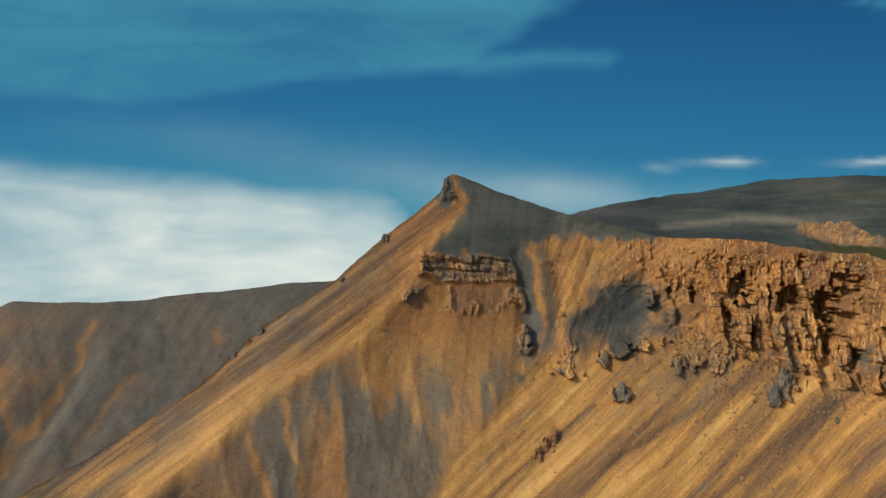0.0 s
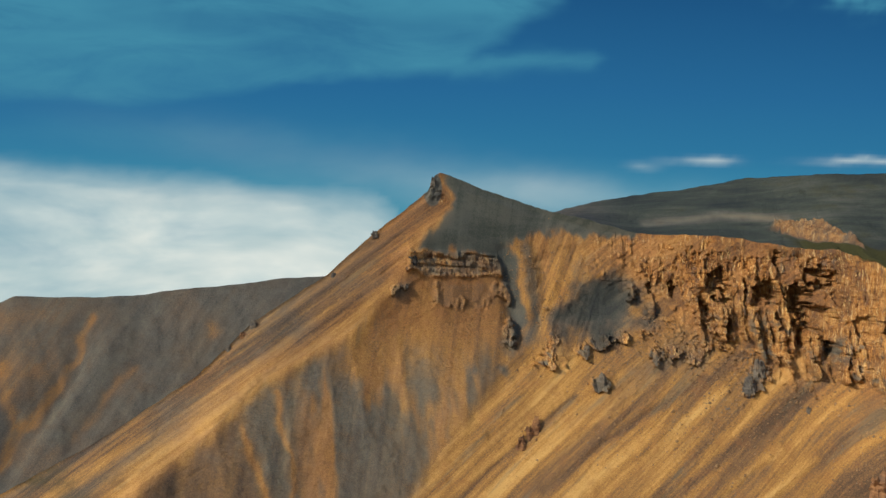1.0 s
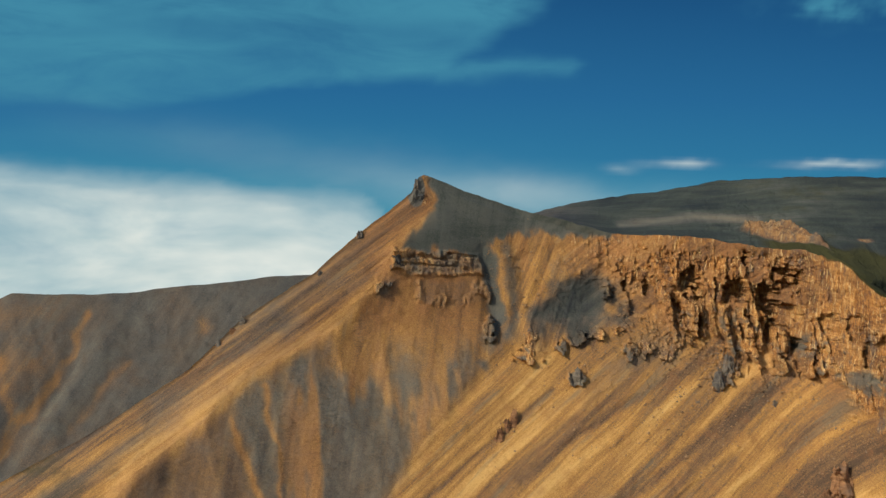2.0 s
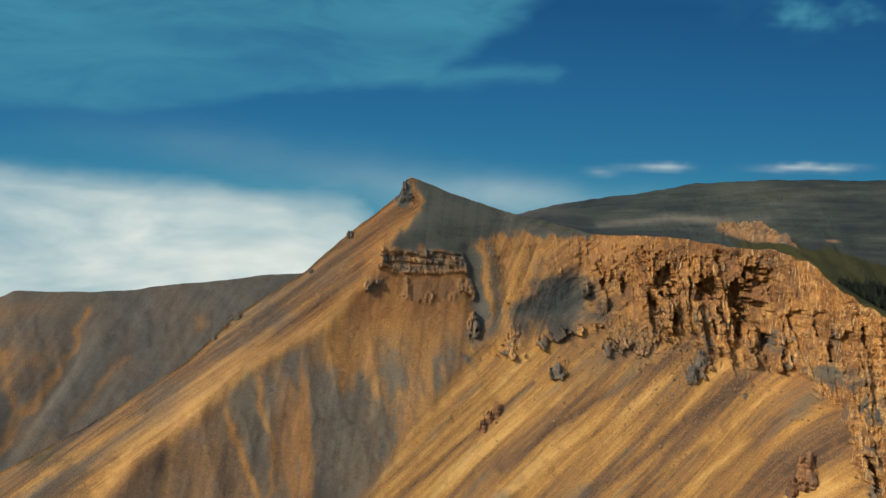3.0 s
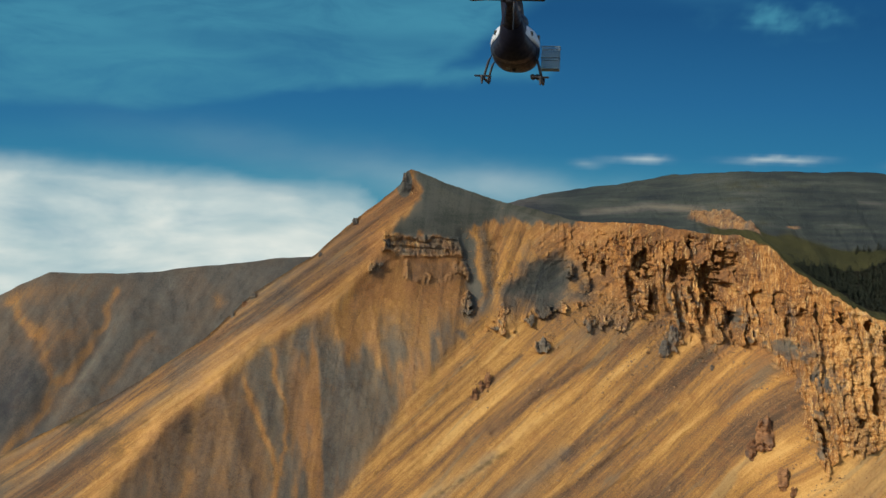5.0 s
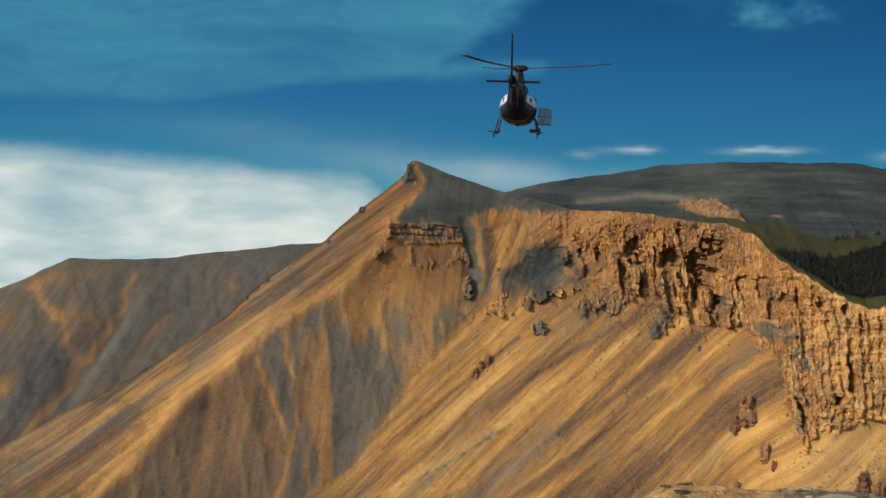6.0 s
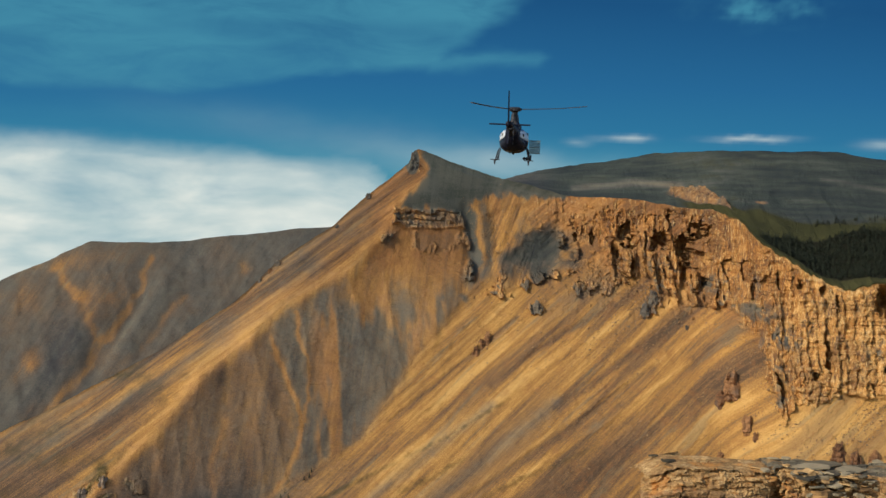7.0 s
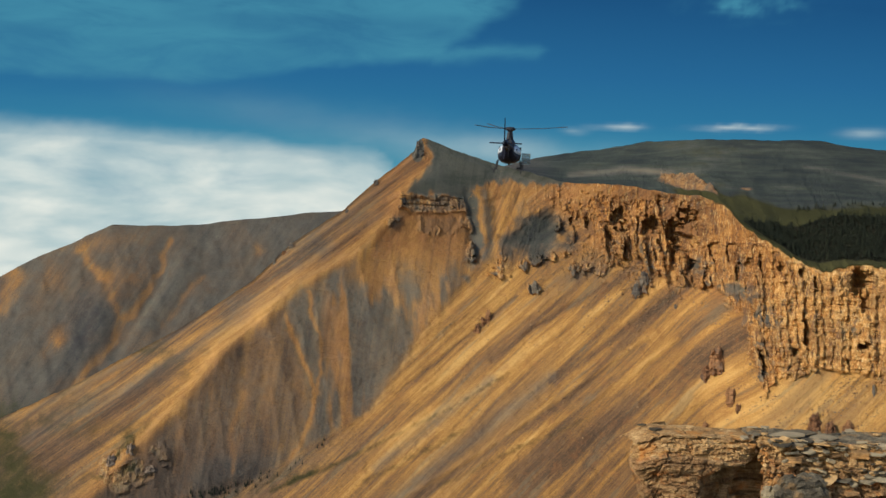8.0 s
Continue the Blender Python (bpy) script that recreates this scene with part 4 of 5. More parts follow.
RUST = rock_material("rust_rock", (0.085, 0.045, 0.028), (0.21, 0.105, 0.05), (0.36, 0.19, 0.085), (0.14, 0.10, 0.075))
LICHEN = rock_material("dark_lichen_rock", (0.045, 0.042, 0.04), (0.10, 0.09, 0.078), (0.19, 0.16, 0.12), (0.21, 0.13, 0.07))
PALE = rock_material("pale_rock", (0.15, 0.11, 0.08), (0.32, 0.24, 0.17), (0.48, 0.37, 0.27), (0.14, 0.12, 0.10))
LEDGE = rock_material("ledge_rock", (0.065, 0.040, 0.023), (0.34, 0.20, 0.082), (0.66, 0.46, 0.22), (0.48, 0.22, 0.06), 0.6, 0.2)
LEDGE_LOW = rock_material("ledge_brown_rock", (0.050, 0.031, 0.018), (0.235, 0.135, 0.062), (0.48, 0.32, 0.155), (0.42, 0.17, 0.05), 0.4, 0.3)
LEDGE_GREY = rock_material("ledge_grey_rock", (0.060, 0.052, 0.038), (0.19, 0.162, 0.110), (0.36, 0.30, 0.19), (0.33, 0.20, 0.085), 0.5, 0.45)

STONE = rock_material("scree_stone", (0.13, 0.082, 0.048), (0.29, 0.175, 0.085), (0.45, 0.30, 0.15), (0.17, 0.14, 0.11))
RUBBLE = rock_material("orange_rubble", (0.20, 0.09, 0.03), (0.46, 0.22, 0.07), (0.62, 0.36, 0.14), (0.34, 0.2, 0.09), 1.0, 0.3)

# ---- the rock pinnacles on the slopes ----


def crag(name, place, size, mat, label, seed, spires=1.0, turn=0.0):
    """A jagged, bedded rock; place is the middle of its foot, size its half widths and its height."""
    rng = random.Random(seed)
    bm = bmesh.new()
    bmesh.ops.create_icosphere(bm, subdivisions=4, radius=1.0)
    shift = Vector((rng.uniform(-50, 50), rng.uniform(-50, 50), rng.uniform(-50, 50)))
    for v in bm.verts:
        p = v.co.copy()
        p = Vector([math.copysign(abs(c) ** 0.6, c) for c in p])
        q = Vector((p.x * 1.1, p.y * 1.1, p.z * 0.7))
        cell = noise.cell(Vector((q.x * 2.2, q.y * 2.2, q.z * 1.6)) + shift)
        grow = 0.92 + 0.36 * noise.noise(q * 1.2 + shift) + 0.2 * noise.noise(q * 2.9 + shift) + 0.12 * noise.noise(q * 7.0 + shift) + 0.16 * cell
        bed = 0.09 * (1 if noise.noise(Vector((0.3 * p.x, 0.3 * p.y, p.z * 4.5)) + shift) > 0 else -1)
        height = p.z * (1 + 0.05 * noise.noise(q * 5 + shift))
        if p.z > 0:
            height += spires * 0.9 * p.z * max(-0.45, noise.noise(Vector((p.x * 2.1, p.y * 2.1, 0)) + shift))
        taper = 1.0 - 0.34 * max(0.0, (p.z + 1) / 2) * spires
        v.co = Vector((p.x * (grow + bed) * taper, p.y * (grow + bed) * taper, height))
    m = pose(*place, 0, 0, turn) @ Matrix.Diagonal((size[0], size[1], size[2] * 0.5, 1)) @ Matrix.Translation((0, 0, 0.55))
    bmesh.ops.transform(bm, matrix=m, verts=bm.verts)
    return tagged(part(name, bm, mat), label, "rock", "rock outcrops on the mountain")


RED, GREYISH, CHALK = "reddish-brown layered rock pinnacle standing on ochre scree", "dark lichen-grey crag jutting out of ochre scree", "pale weathered rock knob at the foot of the spur"
TOOTH = "dark jagged rock on the mountain's crest"
# x, height of the foot, half width, half depth, height
CRAGS = (
    (29.0, 81.6, 1.5, 1.5, 5.6, RUST, RED), (27.2, 80.6, 1.0, 1.2, 4.2, RUST, RED), (25.0, 78.2, 1.3, 1.4, 4.4, RUST, RED),
    (87.2, 97.6, 1.7, 1.8, 6.4, LICHEN, GREYISH), (84.0, 93.0, 1.7, 1.8, 5.8, LICHEN, GREYISH), (97.6, 90.2, 0.8, 0.9, 2.2, LICHEN, GREYISH), (46.8, 94.8, 1.5, 1.5, 3.6, LICHEN, GREYISH),
    (108.0, 70.6, 4.2, 2.8, 9.4, RUST, RED), (104.8, 67.2, 1.9, 1.8, 5.6, RUST, RED), (110.8, 60.6, 2.3, 1.9, 6.4, RUST, RED), (112.6, 58.6, 1.0, 1.0, 3.4, RUST, RED),
    (134.0, 56.0, 2.6, 2.0, 5.6, RUST, RED), (138.6, 53.2, 3.4, 2.2, 6.6, RUST, RED), (144.4, 55.4, 2.0, 1.6, 4.6, RUST, RED), (102.4, 51.4, 1.2, 1.2, 3.2, RUST, RED), (154.0, 66.8, 0.5, 0.6, 5.0, LICHEN, GREYISH), (-4.0, 125.6, 1.1, 1.1, 4.2, LICHEN, GREYISH),
    (-14.8, 132.6, 0.8, 1.0, 2.2, LICHEN, TOOTH), (-25.4, 121.3, 0.7, 0.8, 1.6, LICHEN, TOOTH), (-45.4, 106.8, 1.0, 1.0, 3.4, LICHEN, TOOTH), (-47.8, 104.8, 1.3, 0.9, 2.0, RUST, TOOTH), (-51.2, 101.0, 0.6, 0.8, 2.8, LICHEN, TOOTH),
    (0.9, 147.6, 0.7, 0.8, 2.8, LICHEN, TOOTH),
    (-97.0, 36.6, 1.8, 1.6, 3.4, PALE, CHALK), (-91.0, 40.4, 1.6, 1.4, 3.2, PALE, CHALK), (-84.5, 34.4, 1.6, 1.4, 2.4, PALE, CHALK),
)
for k, (cx, cz, rx, ry, tall, mat, label) in enumerate(CRAGS):
    cy = float(face(np.array([cx]), np.array([cz + 0.3 * tall]))[0][0]) + 0.1 * ry
    crag("rock_outcrop", (cx, cy, cz), (rx, ry, tall), mat, label, 200 + k, 0.7 if label == TOOTH else 0.85, (37 * k) % 90)


def build_stones():
    """Loose stones below the cliffs and along the chutes, in one mesh."""
    rng = np.random.default_rng(11)
    n = 12000
    x = rng.uniform(20, 190, n)
    yc, zc = crest_line(x)
    h = np.interp(x, CLIFF[:, 0], CLIFF[:, 1], left=10)
    z = zc - h - rng.exponential(20, n) - 1
    keep = (z > 28) & (region(x, z, HOLLOW_SHADE, 3.0) < 0.05) & (fbm((x * 0.66 - z * 0.75) / 4, (x * 0.75 + z * 0.66) / 30, 3, 121) > rng.uniform(-0.35, 0.35, n))
    x, z = x[keep], z[keep]
    y = face(x, z)[0]
    r = 0.10 + rng.gamma(1.3, 0.085, len(x))
    base = np.array([(1, 0, 0), (0.2, 1, 0.1), (-0.9, 0.3, 0), (-0.1, -1, 0), (0.1, 0.1, 0.8), (0, 0, -0.7)])
    tris = np.array([(0, 1, 4), (1, 2, 4), (2, 3, 4), (3, 0, 4), (1, 0, 5), (2, 1, 5), (3, 2, 5), (0, 3, 5)])
    v = base[None] * r[:, None, None] * rng.uniform(0.6, 1.4, (len(x), 6, 1)) + np.stack([x, y - 0.05, z + 0.05], -1)[:, None]
    f = tris[None] + 6 * np.arange(len(x))[:, None, None]
    me = bpy.data.meshes.new("loose_stones")
    me.from_pydata(v.reshape(-1, 3).tolist(), [], f.reshape(-1, 3).tolist())
    me.materials.append(STONE)
    return tagged(new("loose_stones", me), "loose brown and grey stones strewn over the scree", "stones", kind="stuff")


build_stones()

# ---- trees ----
BARK = paint("bark", (0.07, 0.05, 0.035), 0.9)


def needle_material():
    m = Nodes("spruce_needles")
    c = m.ramp(m.sum("ADD", m.sum("MULTIPLY", m.noise(3.0, 4), 0.6), m.sum("MULTIPLY", random_of_object(m), 0.4)), (0.25, (0.020, 0.026, 0.018)), (0.75, (0.034, 0.040, 0.023)))
    return m.finish(c, 0.85)


NEEDLES = needle_material()


def spruce_crown(seed, tall=1.0, wide=0.2, tiers=11):
    """Tiers of drooping, uneven boughs round a stem of height 1."""
    rng = random.Random(seed)
    bm = bmesh.new()
    for k in range(tiers):
        f = k / (tiers - 1)
        z, reach = tall * (0.12 + 0.86 * f), wide * (1.05 - f) * rng.uniform(0.75, 1.2) + 0.015
        for j in range(7):
            if rng.random() < 0.12:
                continue
            a = 2 * math.pi * (j + rng.uniform(-0.35, 0.35)) / 7 + k
            r = reach * rng.uniform(0.7, 1.2)
            c, s = math.cos(a), math.sin(a)
            w = 0.3 * r + 0.012
            root = bm.verts.new((0, 0, z + 0.05))
            left = bm.verts.new((0.6 * r * c - w * s, 0.6 * r * s + w * c, z - 0.02))
            right = bm.verts.new((0.6 * r * c + w * s, 0.6 * r * s - w * c, z - 0.02))
            tip = bm.verts.new((r * c, r * s, z - 0.06 - 0.1 * r))
            low = bm.verts.new((0.45 * r * c, 0.45 * r * s, z - 0.075))
            for tri in ((root, left, tip), (root, tip, right), (left, low, tip), (low, right, tip), (root, low, left), (root, right, low)):
                bm.faces.new(tri)
    return bm


def spruce(seed, place, size):
    tree = holder("spruce_tree", pose(*place) @ Matrix.Scale(size, 4), "small dark green spruce standing in mountain turf", "tree", "spruces on the plateau and in the gully")
    part("trunk", tube([(0, 0, -0.12), (0.006, 0, 0.4), (0, 0, 0.97)], [0.026, 0.018, 0.004], 6), BARK, tree)
    part("crown", spruce_crown(seed, 1.0, (0.15, 0.19, 0.23, 0.17)[seed % 4]), NEEDLES, tree)
    return tree


def build_trees():
    rng = random.Random(5)
    kinds = [spruce(k, (0, 0, 0), 1.0) for k in range(4)]
    spots = []
    while len(spots) < 200:
        x, y = rng.uniform(117, 180), rng.uniform(244, 296)
        if inside(x, y, FOREST):
            spots.append((x, y, rng.uniform(1.9, 2.9)))
    for _ in range(38):
        x = rng.uniform(140, 186)
        spots.append((x, 278.5 + 0.03 * (x - 140) + rng.uniform(-1.2, 1.2), rng.uniform(1.2, 2.2)))
    spots = [(x, y, float(back_z(np.array([x]), np.array([y]))[0]), s) for x, y, s in spots]
    for _ in range(62):
        x = rng.triangular(-82, -26, -60)
        z = float(np.interp(x, [-80, -72, -58, -40, -14], [25.5, 27, 29.0, 35.6, 52.5])) + rng.gauss(-1.2, 0.9)
        spots.append((x, float(face(np.array([x]), np.array([z]))[0][0]) - 0.1, z, rng.uniform(1.0, 1.9)))
    for k, (x, y, z, s) in enumerate(spots):
        m = pose(x, y, z, rng.uniform(-3, 3), rng.uniform(-3, 3), rng.uniform(0, 360)) @ Matrix.Scale(s, 4)
        if k < 4:
            kinds[k].matrix_world = m
        else:
            ob = copy_thing(kinds[k % 4], m)
            ob.scale = (s, s, s)


build_trees()


def build_forest_fill():
    rng = random.Random(9)
    proto = [spruce_crown(30 + k, 1.0, 0.27, 6) for k in range(3)]
    shapes = [(np.array([v.co[:] for v in b.verts]), [[v.index for v in f.verts] for f in (b.verts.index_update() or b.faces)]) for b in proto]
    for b in proto:
        b.free()
    verts, faces, at = [], [], 0
    spots = []
    while len(spots) < 2600:
        x, y = rng.uniform(117, 200), rng.uniform(244, 296)
        if inside(x, y, FOREST):
            spots.append((x, y))
    xs, ys = np.array(spots).T
    for x, y, z in zip(xs, ys, back_z(xs, ys)):
        v, f = shapes[rng.randrange(3)]
        s = rng.uniform(1.5, 2.5)
        verts.append(v * s + (x, y, z - 0.1))
        faces += [[i + at for i in q] for q in f]
        at += len(v)
    me = bpy.data.meshes.new("dense_spruce_wood")
    me.from_pydata(np.concatenate(verts).tolist(), [], faces)
    me.materials.append(NEEDLES)
    return tagged(new("dense_spruce_wood", me), "dense dark spruce wood on the plateau", "woods", kind="stuff")


build_forest_fill()

# ---- the layered rock ledge ----


def stone_block(seed, flat=False):
    """A cracked block of unit size with chipped edges."""
    rng = random.Random(seed)
    bm = bmesh.new()
    bmesh.ops.create_cube(bm, size=1.0)
    bmesh.ops.bevel(bm, geom=bm.edges[:], offset=0.05 if not flat else 0.03, segments=1, affect="EDGES")
    bmesh.ops.subdivide_edges(bm, edges=[e for e in bm.edges if e.calc_length() > 0.5], cuts=2, use_grid_fill=True)
    shift = Vector((rng.uniform(-40, 40), rng.uniform(-40, 40), 0))
    for v in bm.verts:
        v.co += 0.10 * noise.noise_vector(v.co * 1.7 + shift) + 0.05 * noise.noise_vector(v.co * 4.5 + shift)
    me = bpy.data.meshes.new("stone")
    bmesh.ops.recalc_face_normals(bm, faces=bm.faces)
    bm.to_mesh(me)
    bm.free()
    return me


def flat_stone(seed):
    """A thin slab with a broken, many-cornered outline, of unit size."""
    rng = random.Random(seed)
    bm = bmesh.new()
    n = rng.randint(5, 8)
    angles = sorted(2 * math.pi * (k + rng.uniform(-0.35, 0.35)) / n for k in range(n))
    ring = [(0.5 * rng.uniform(0.7, 1.1) * math.cos(a), 0.5 * rng.uniform(0.7, 1.1) * math.sin(a)) for a in angles]
    loft(bm, [[(x * g, y * g, z + 0.08 * noise.noise(Vector((3 * x, 3 * y, seed)))) for x, y in ring] for z, g in ((-0.5, 0.92), (-0.35, 1.0), (0.05, 1.03), (0.1, 0.97), (0.46, 0.96), (0.5, 0.93))])
    me = bpy.data.meshes.new("slab")
    bmesh.ops.recalc_face_normals(bm, faces=bm.faces)
    bm.to_mesh(me)
    bm.free()
    return me


LEDGE_TOP = np.array([(68, 54.5), (71, 56.2), (74, 58.0), (77, 59.0), (90, 58.7), (104, 58.0), (106, 57.6), (108, 58.7), (118, 58.4), (135, 57.4), (140, 57.8), (170, 58.8)])


def ledge_top(x):
    return np.interp(x, LEDGE_TOP[:, 0], LEDGE_TOP[:, 1])


def build_ledge():
    rng = random.Random(21)
    ledge = holder("rock_ledge", pose(0, 0, 0), "flat-topped outcrop of cracked tan and grey rock layers", "rock ledge")
    # its outline from the back round the western end and along the front
    plan = np.array([(82, 226), (75, 221), (71.4, 214), (70.2, 207), (71.2, 203), (74, 201.2), (80, 200.6), (95, 200.8), (103, 201.6), (105, 204), (106.6, 208.5), (108.2, 206.5), (110.5, 203.5), (118, 202), (135, 201), (150, 201.4), (172, 202.5)], float)
    run = np.r_[0, np.cumsum(np.hypot(*np.diff(plan, axis=0).T))]
    s = np.arange(0, run[-1], 0.22)
    px, py = np.interp(s, run, plan[:, 0]), np.interp(s, run, plan[:, 1])
    for _ in range(2):
        px[2:-2], py[2:-2] = (px[:-4] + px[1:-3] + px[2:-2] + px[3:-1] + px[4:]) / 5, (py[:-4] + py[1:-3] + py[2:-2] + py[3:-1] + py[4:]) / 5
    nx, ny = np.gradient(py), -np.gradient(px)
    size = np.hypot(nx, ny)
    nx, ny = -nx / size, -ny / size
    if ny[len(ny) // 2] > 0:
        nx, ny = -nx, -ny
    depth = np.r_[np.arange(0, 22, 0.2), np.arange(22, 56, 2.5)]
    S, D = np.meshgrid(s, depth)
    X = np.broadcast_to(px, S.shape)
    bs, bd = S + 0.5 * fbm(S / 3, D / 3, 3, 141), D + 0.25 * fbm(S / 5, D / 3, 3, 142) + 0.03 * X
    wd = bd + 0.7 * fbm(S / 6, D / 4, 3, 146)
    beds, mass, chips = courses_of(bs, wd, 3.2, 1.5, 411), courses_of(bs + 0.3 * wd, wd, 6.8, 3.6, 412), blocks_of(bs, bd, 1.5, 0.7, 413)[::3]
    upper = step(6.2, 4.6, D + 1.2 * fbm(S / 9, S * 0, 2, 143) - 1.5 * step(110, 118, X))
    out = upper * (0.95 * beds[0] + 0.3 * chips[0] - 0.5 * beds[1]) + (1 - upper) * (1.25 * mass[0] + 0.05 * beds[0] + 0.10 * chips[0] - 1.1 * mass[1] - 0.05 * beds[1])
    out = out + 0.95 * fbm(S / 1.3, D / 0.9, 5, 144, 0.6) - 2.0 * np.maximum(1 - D / 3.2, 0) ** 2
    belly = 1.6 * step(2, 6, D) * step(13, 9, D) * step(104, 98, X)
    cave = 8.0 * step(5.5, 8.0, D - 0.27 * (108 - X) + 0.8 * fbm(S / 3, D / 3, 3, 145)) * step(87, 94, X) * step(109, 107, X)
    out = out + belly - cave + 1.4 * blob(X, D, 69, 16, 5, 2.0) - 3.8 * step(7, 20, D) * step(86, 75, X) + 0.22 * np.maximum(D - 24, 0)
    out = out + step(108, 114, X) * (2.4 * step(3.5, 9, D) + 2.5 * step(9, 16, D)) * (0.8 + 0.5 * beds[0])
    PX, PY = X + out * nx, np.broadcast_to(py, S.shape) + out * ny
    PZ = ledge_top(X) - D + 0.35 * upper * beds[0] * step(0, 1, D)
    wall = sheet("ledge_wall", PX, PY, PZ, LEDGE)
    wall.data.polygons.foreach_set("use_smooth", np.zeros(len(wall.data.polygons), bool))
    wall.data.materials.append(LEDGE_LOW)
    wall.data.polygons.foreach_set("material_index", ((upper + 0.3 * fbm(S / 2, D / 1.2, 4, 147))[:-1, :-1] < 0.5).astype(np.int32).ravel())
    wall.parent = ledge
    # the broken top
    gx, gv = np.meshgrid(np.arange(69.4, 171, 0.3), np.linspace(0, 1, 60))
    front = np.interp(gx, [69.4, 72.5, 80, 103, 105, 106.6, 108.2, 110.5, 118, 171], [206, 201.6, 201.1, 202.0, 204.5, 209, 207, 204, 202.4, 202.6])
    gy = front + (232 - front) * gv
    tiles = blocks_of(gx + 0.6 * fbm(gx / 3, gy / 3, 3, 151), gy, 5.0, 3.2, 414)
    gz = ledge_top(gx) - 0.25 + 0.34 * tiles[0] - 0.3 * tiles[3] + 0.16 * fbm(gx / 1.2, gy / 1.2, 4, 152) - 2.6 * step(0.55, 1.0, gv)
    part_at = int((106.2 - 69.4) / 0.3)
    for cut, mat in ((slice(0, part_at + 1), LEDGE), (slice(part_at, None), LEDGE_GREY)):
        cap = sheet("ledge_cap", gx[:, cut], gy[:, cut], gz[:, cut], mat)
        cap.data.polygons.foreach_set("use_smooth", np.zeros(len(cap.data.polygons), bool))
        cap.parent = ledge
    flats = [flat_stone(340 + k) for k in range(10)]
    blocks = [stone_block(300 + k) for k in range(8)]
    for me in flats + blocks:
        me.materials.append(LEDGE)
    rusty = (blocks, [me.copy() for me in blocks])
    for me in rusty[1]:
        me.materials[0] = RUBBLE
    greys = [me.copy() for me in flats[:6]]
    for me in greys:
        me.materials[0] = LEDGE_GREY

    def piece(me, x, y, z, sx, sy, sz, turn=0.0, tip=0.0, lean=0.0, name="flat_slab"):
        ob = new(name, me)
        ob.matrix_world = pose(x, y, z, tip, lean, turn) @ Matrix.Diagonal((sx, sy, sz, 1))
        ob.parent = ledge

    # slabs lying on the top
    for x, y, wide in ((117.5, 209.5, 13.0), (127.5, 208.5, 12.0), (122.5, 215.0, 12.0)):
        piece(greys[int(wide) % 6], x, y, float(ledge_top(x)) + 0.1, wide, 0.72 * wide, 0.5, 20 + 3 * x, 1.0, -1.0)
    for _ in range(34):
        x, y = rng.uniform(73, 165), 202.5 + 20 * rng.random() ** 1.5
        if 103.5 < x < 109.5 and y < 212:
            continue
        wide = rng.uniform(1.2, 5.5)
        me = rng.choice(greys) if (112 < x < 136 or rng.random() < 0.35) else rng.choice(flats)
        piece(me, x, y, float(ledge_top(x)) + rng.uniform(-0.15, 0.2), wide, wide * rng.uniform(0.5, 0.95), rng.uniform(0.3, 0.75), rng.uniform(0, 360), rng.gauss(0, 3), rng.gauss(0, 3))
    # stones broken off along the east side and in the cleft
    lumps = blocks[:5] + [me.copy() for me in blocks[:3]]
    for me in lumps[5:]:
        me.materials[0] = LEDGE_GREY
    for _ in range(250):
        drop = 12.0 * rng.random() ** 1.2
        x = rng.uniform(107.5 + 5.0 * min(drop / 3, 1.0), 168)
        y = 202.2 - (2.0 * min(drop / 4, 2.4)) - rng.uniform(-0.6, 1.0)
        wide = 0.9 + rng.gammavariate(1.6, 0.9)
        z = float(ledge_top(x)) - drop
        if rng.random() < 0.8:
            me = rng.choice(greys) if rng.random() < 0.5 else rng.choice(flats)
            piece(me, x, y, z, 1.7 * wide, wide * rng.uniform(0.8, 1.3), rng.uniform(0.25, 0.65), rng.uniform(0, 360), rng.gauss(-5, 7), rng.gauss(7, 6), "tumbled_slab")
        else:
            piece(rng.choice(lumps), x, y + 0.3, z, wide * rng.uniform(0.7, 1.2), wide * rng.uniform(0.6, 1.0), wide * rng.uniform(0.35, 0.6), rng.uniform(0, 360), rng.gauss(0, 12), rng.gauss(6, 12), "tumbled_block")
    for _ in range(60):
        drop = rng.uniform(1.0, 15.0)
        x = 106.6 + 0.30 * drop + rng.gauss(0, 1.0)
        piece(rusty[drop > 3 and rng.random() < 0.8][rng.randrange(8)], x, 204.5 - 0.25 * drop + rng.uniform(-1, 1), float(ledge_top(x)) - drop, rng.uniform(0.5, 1.6), rng.uniform(0.5, 1.5), rng.uniform(0.4, 0.9), rng.uniform(0, 180), rng.gauss(0, 18), rng.gauss(0, 18), "broken_stone")
    piece(stone_grey(3), 116.6, 202.6, 56.9, 5.2, 3.6, 1.8, 6, 0, 2, "dark_block")
    return ledge


def stone_grey(k):
    me = stone_block(360 + k)
    me.materials.append(LEDGE_GREY)
    return me


build_ledge()
for k, (cx, cy, cz, rx, ry, tall) in enumerate(((117.0, 194.5, 37.0, 8.6, 4.2, 16.0), (110.6, 194.8, 36.0, 5.0, 3.6, 13.0))):
    crag("grey_boulder", (cx, cy, cz), (rx, ry, tall), LEDGE_GREY, "large grey boulder leaning on the rock ledge", 290 + k, 0.35, 6)

# ---- the helicopter ----


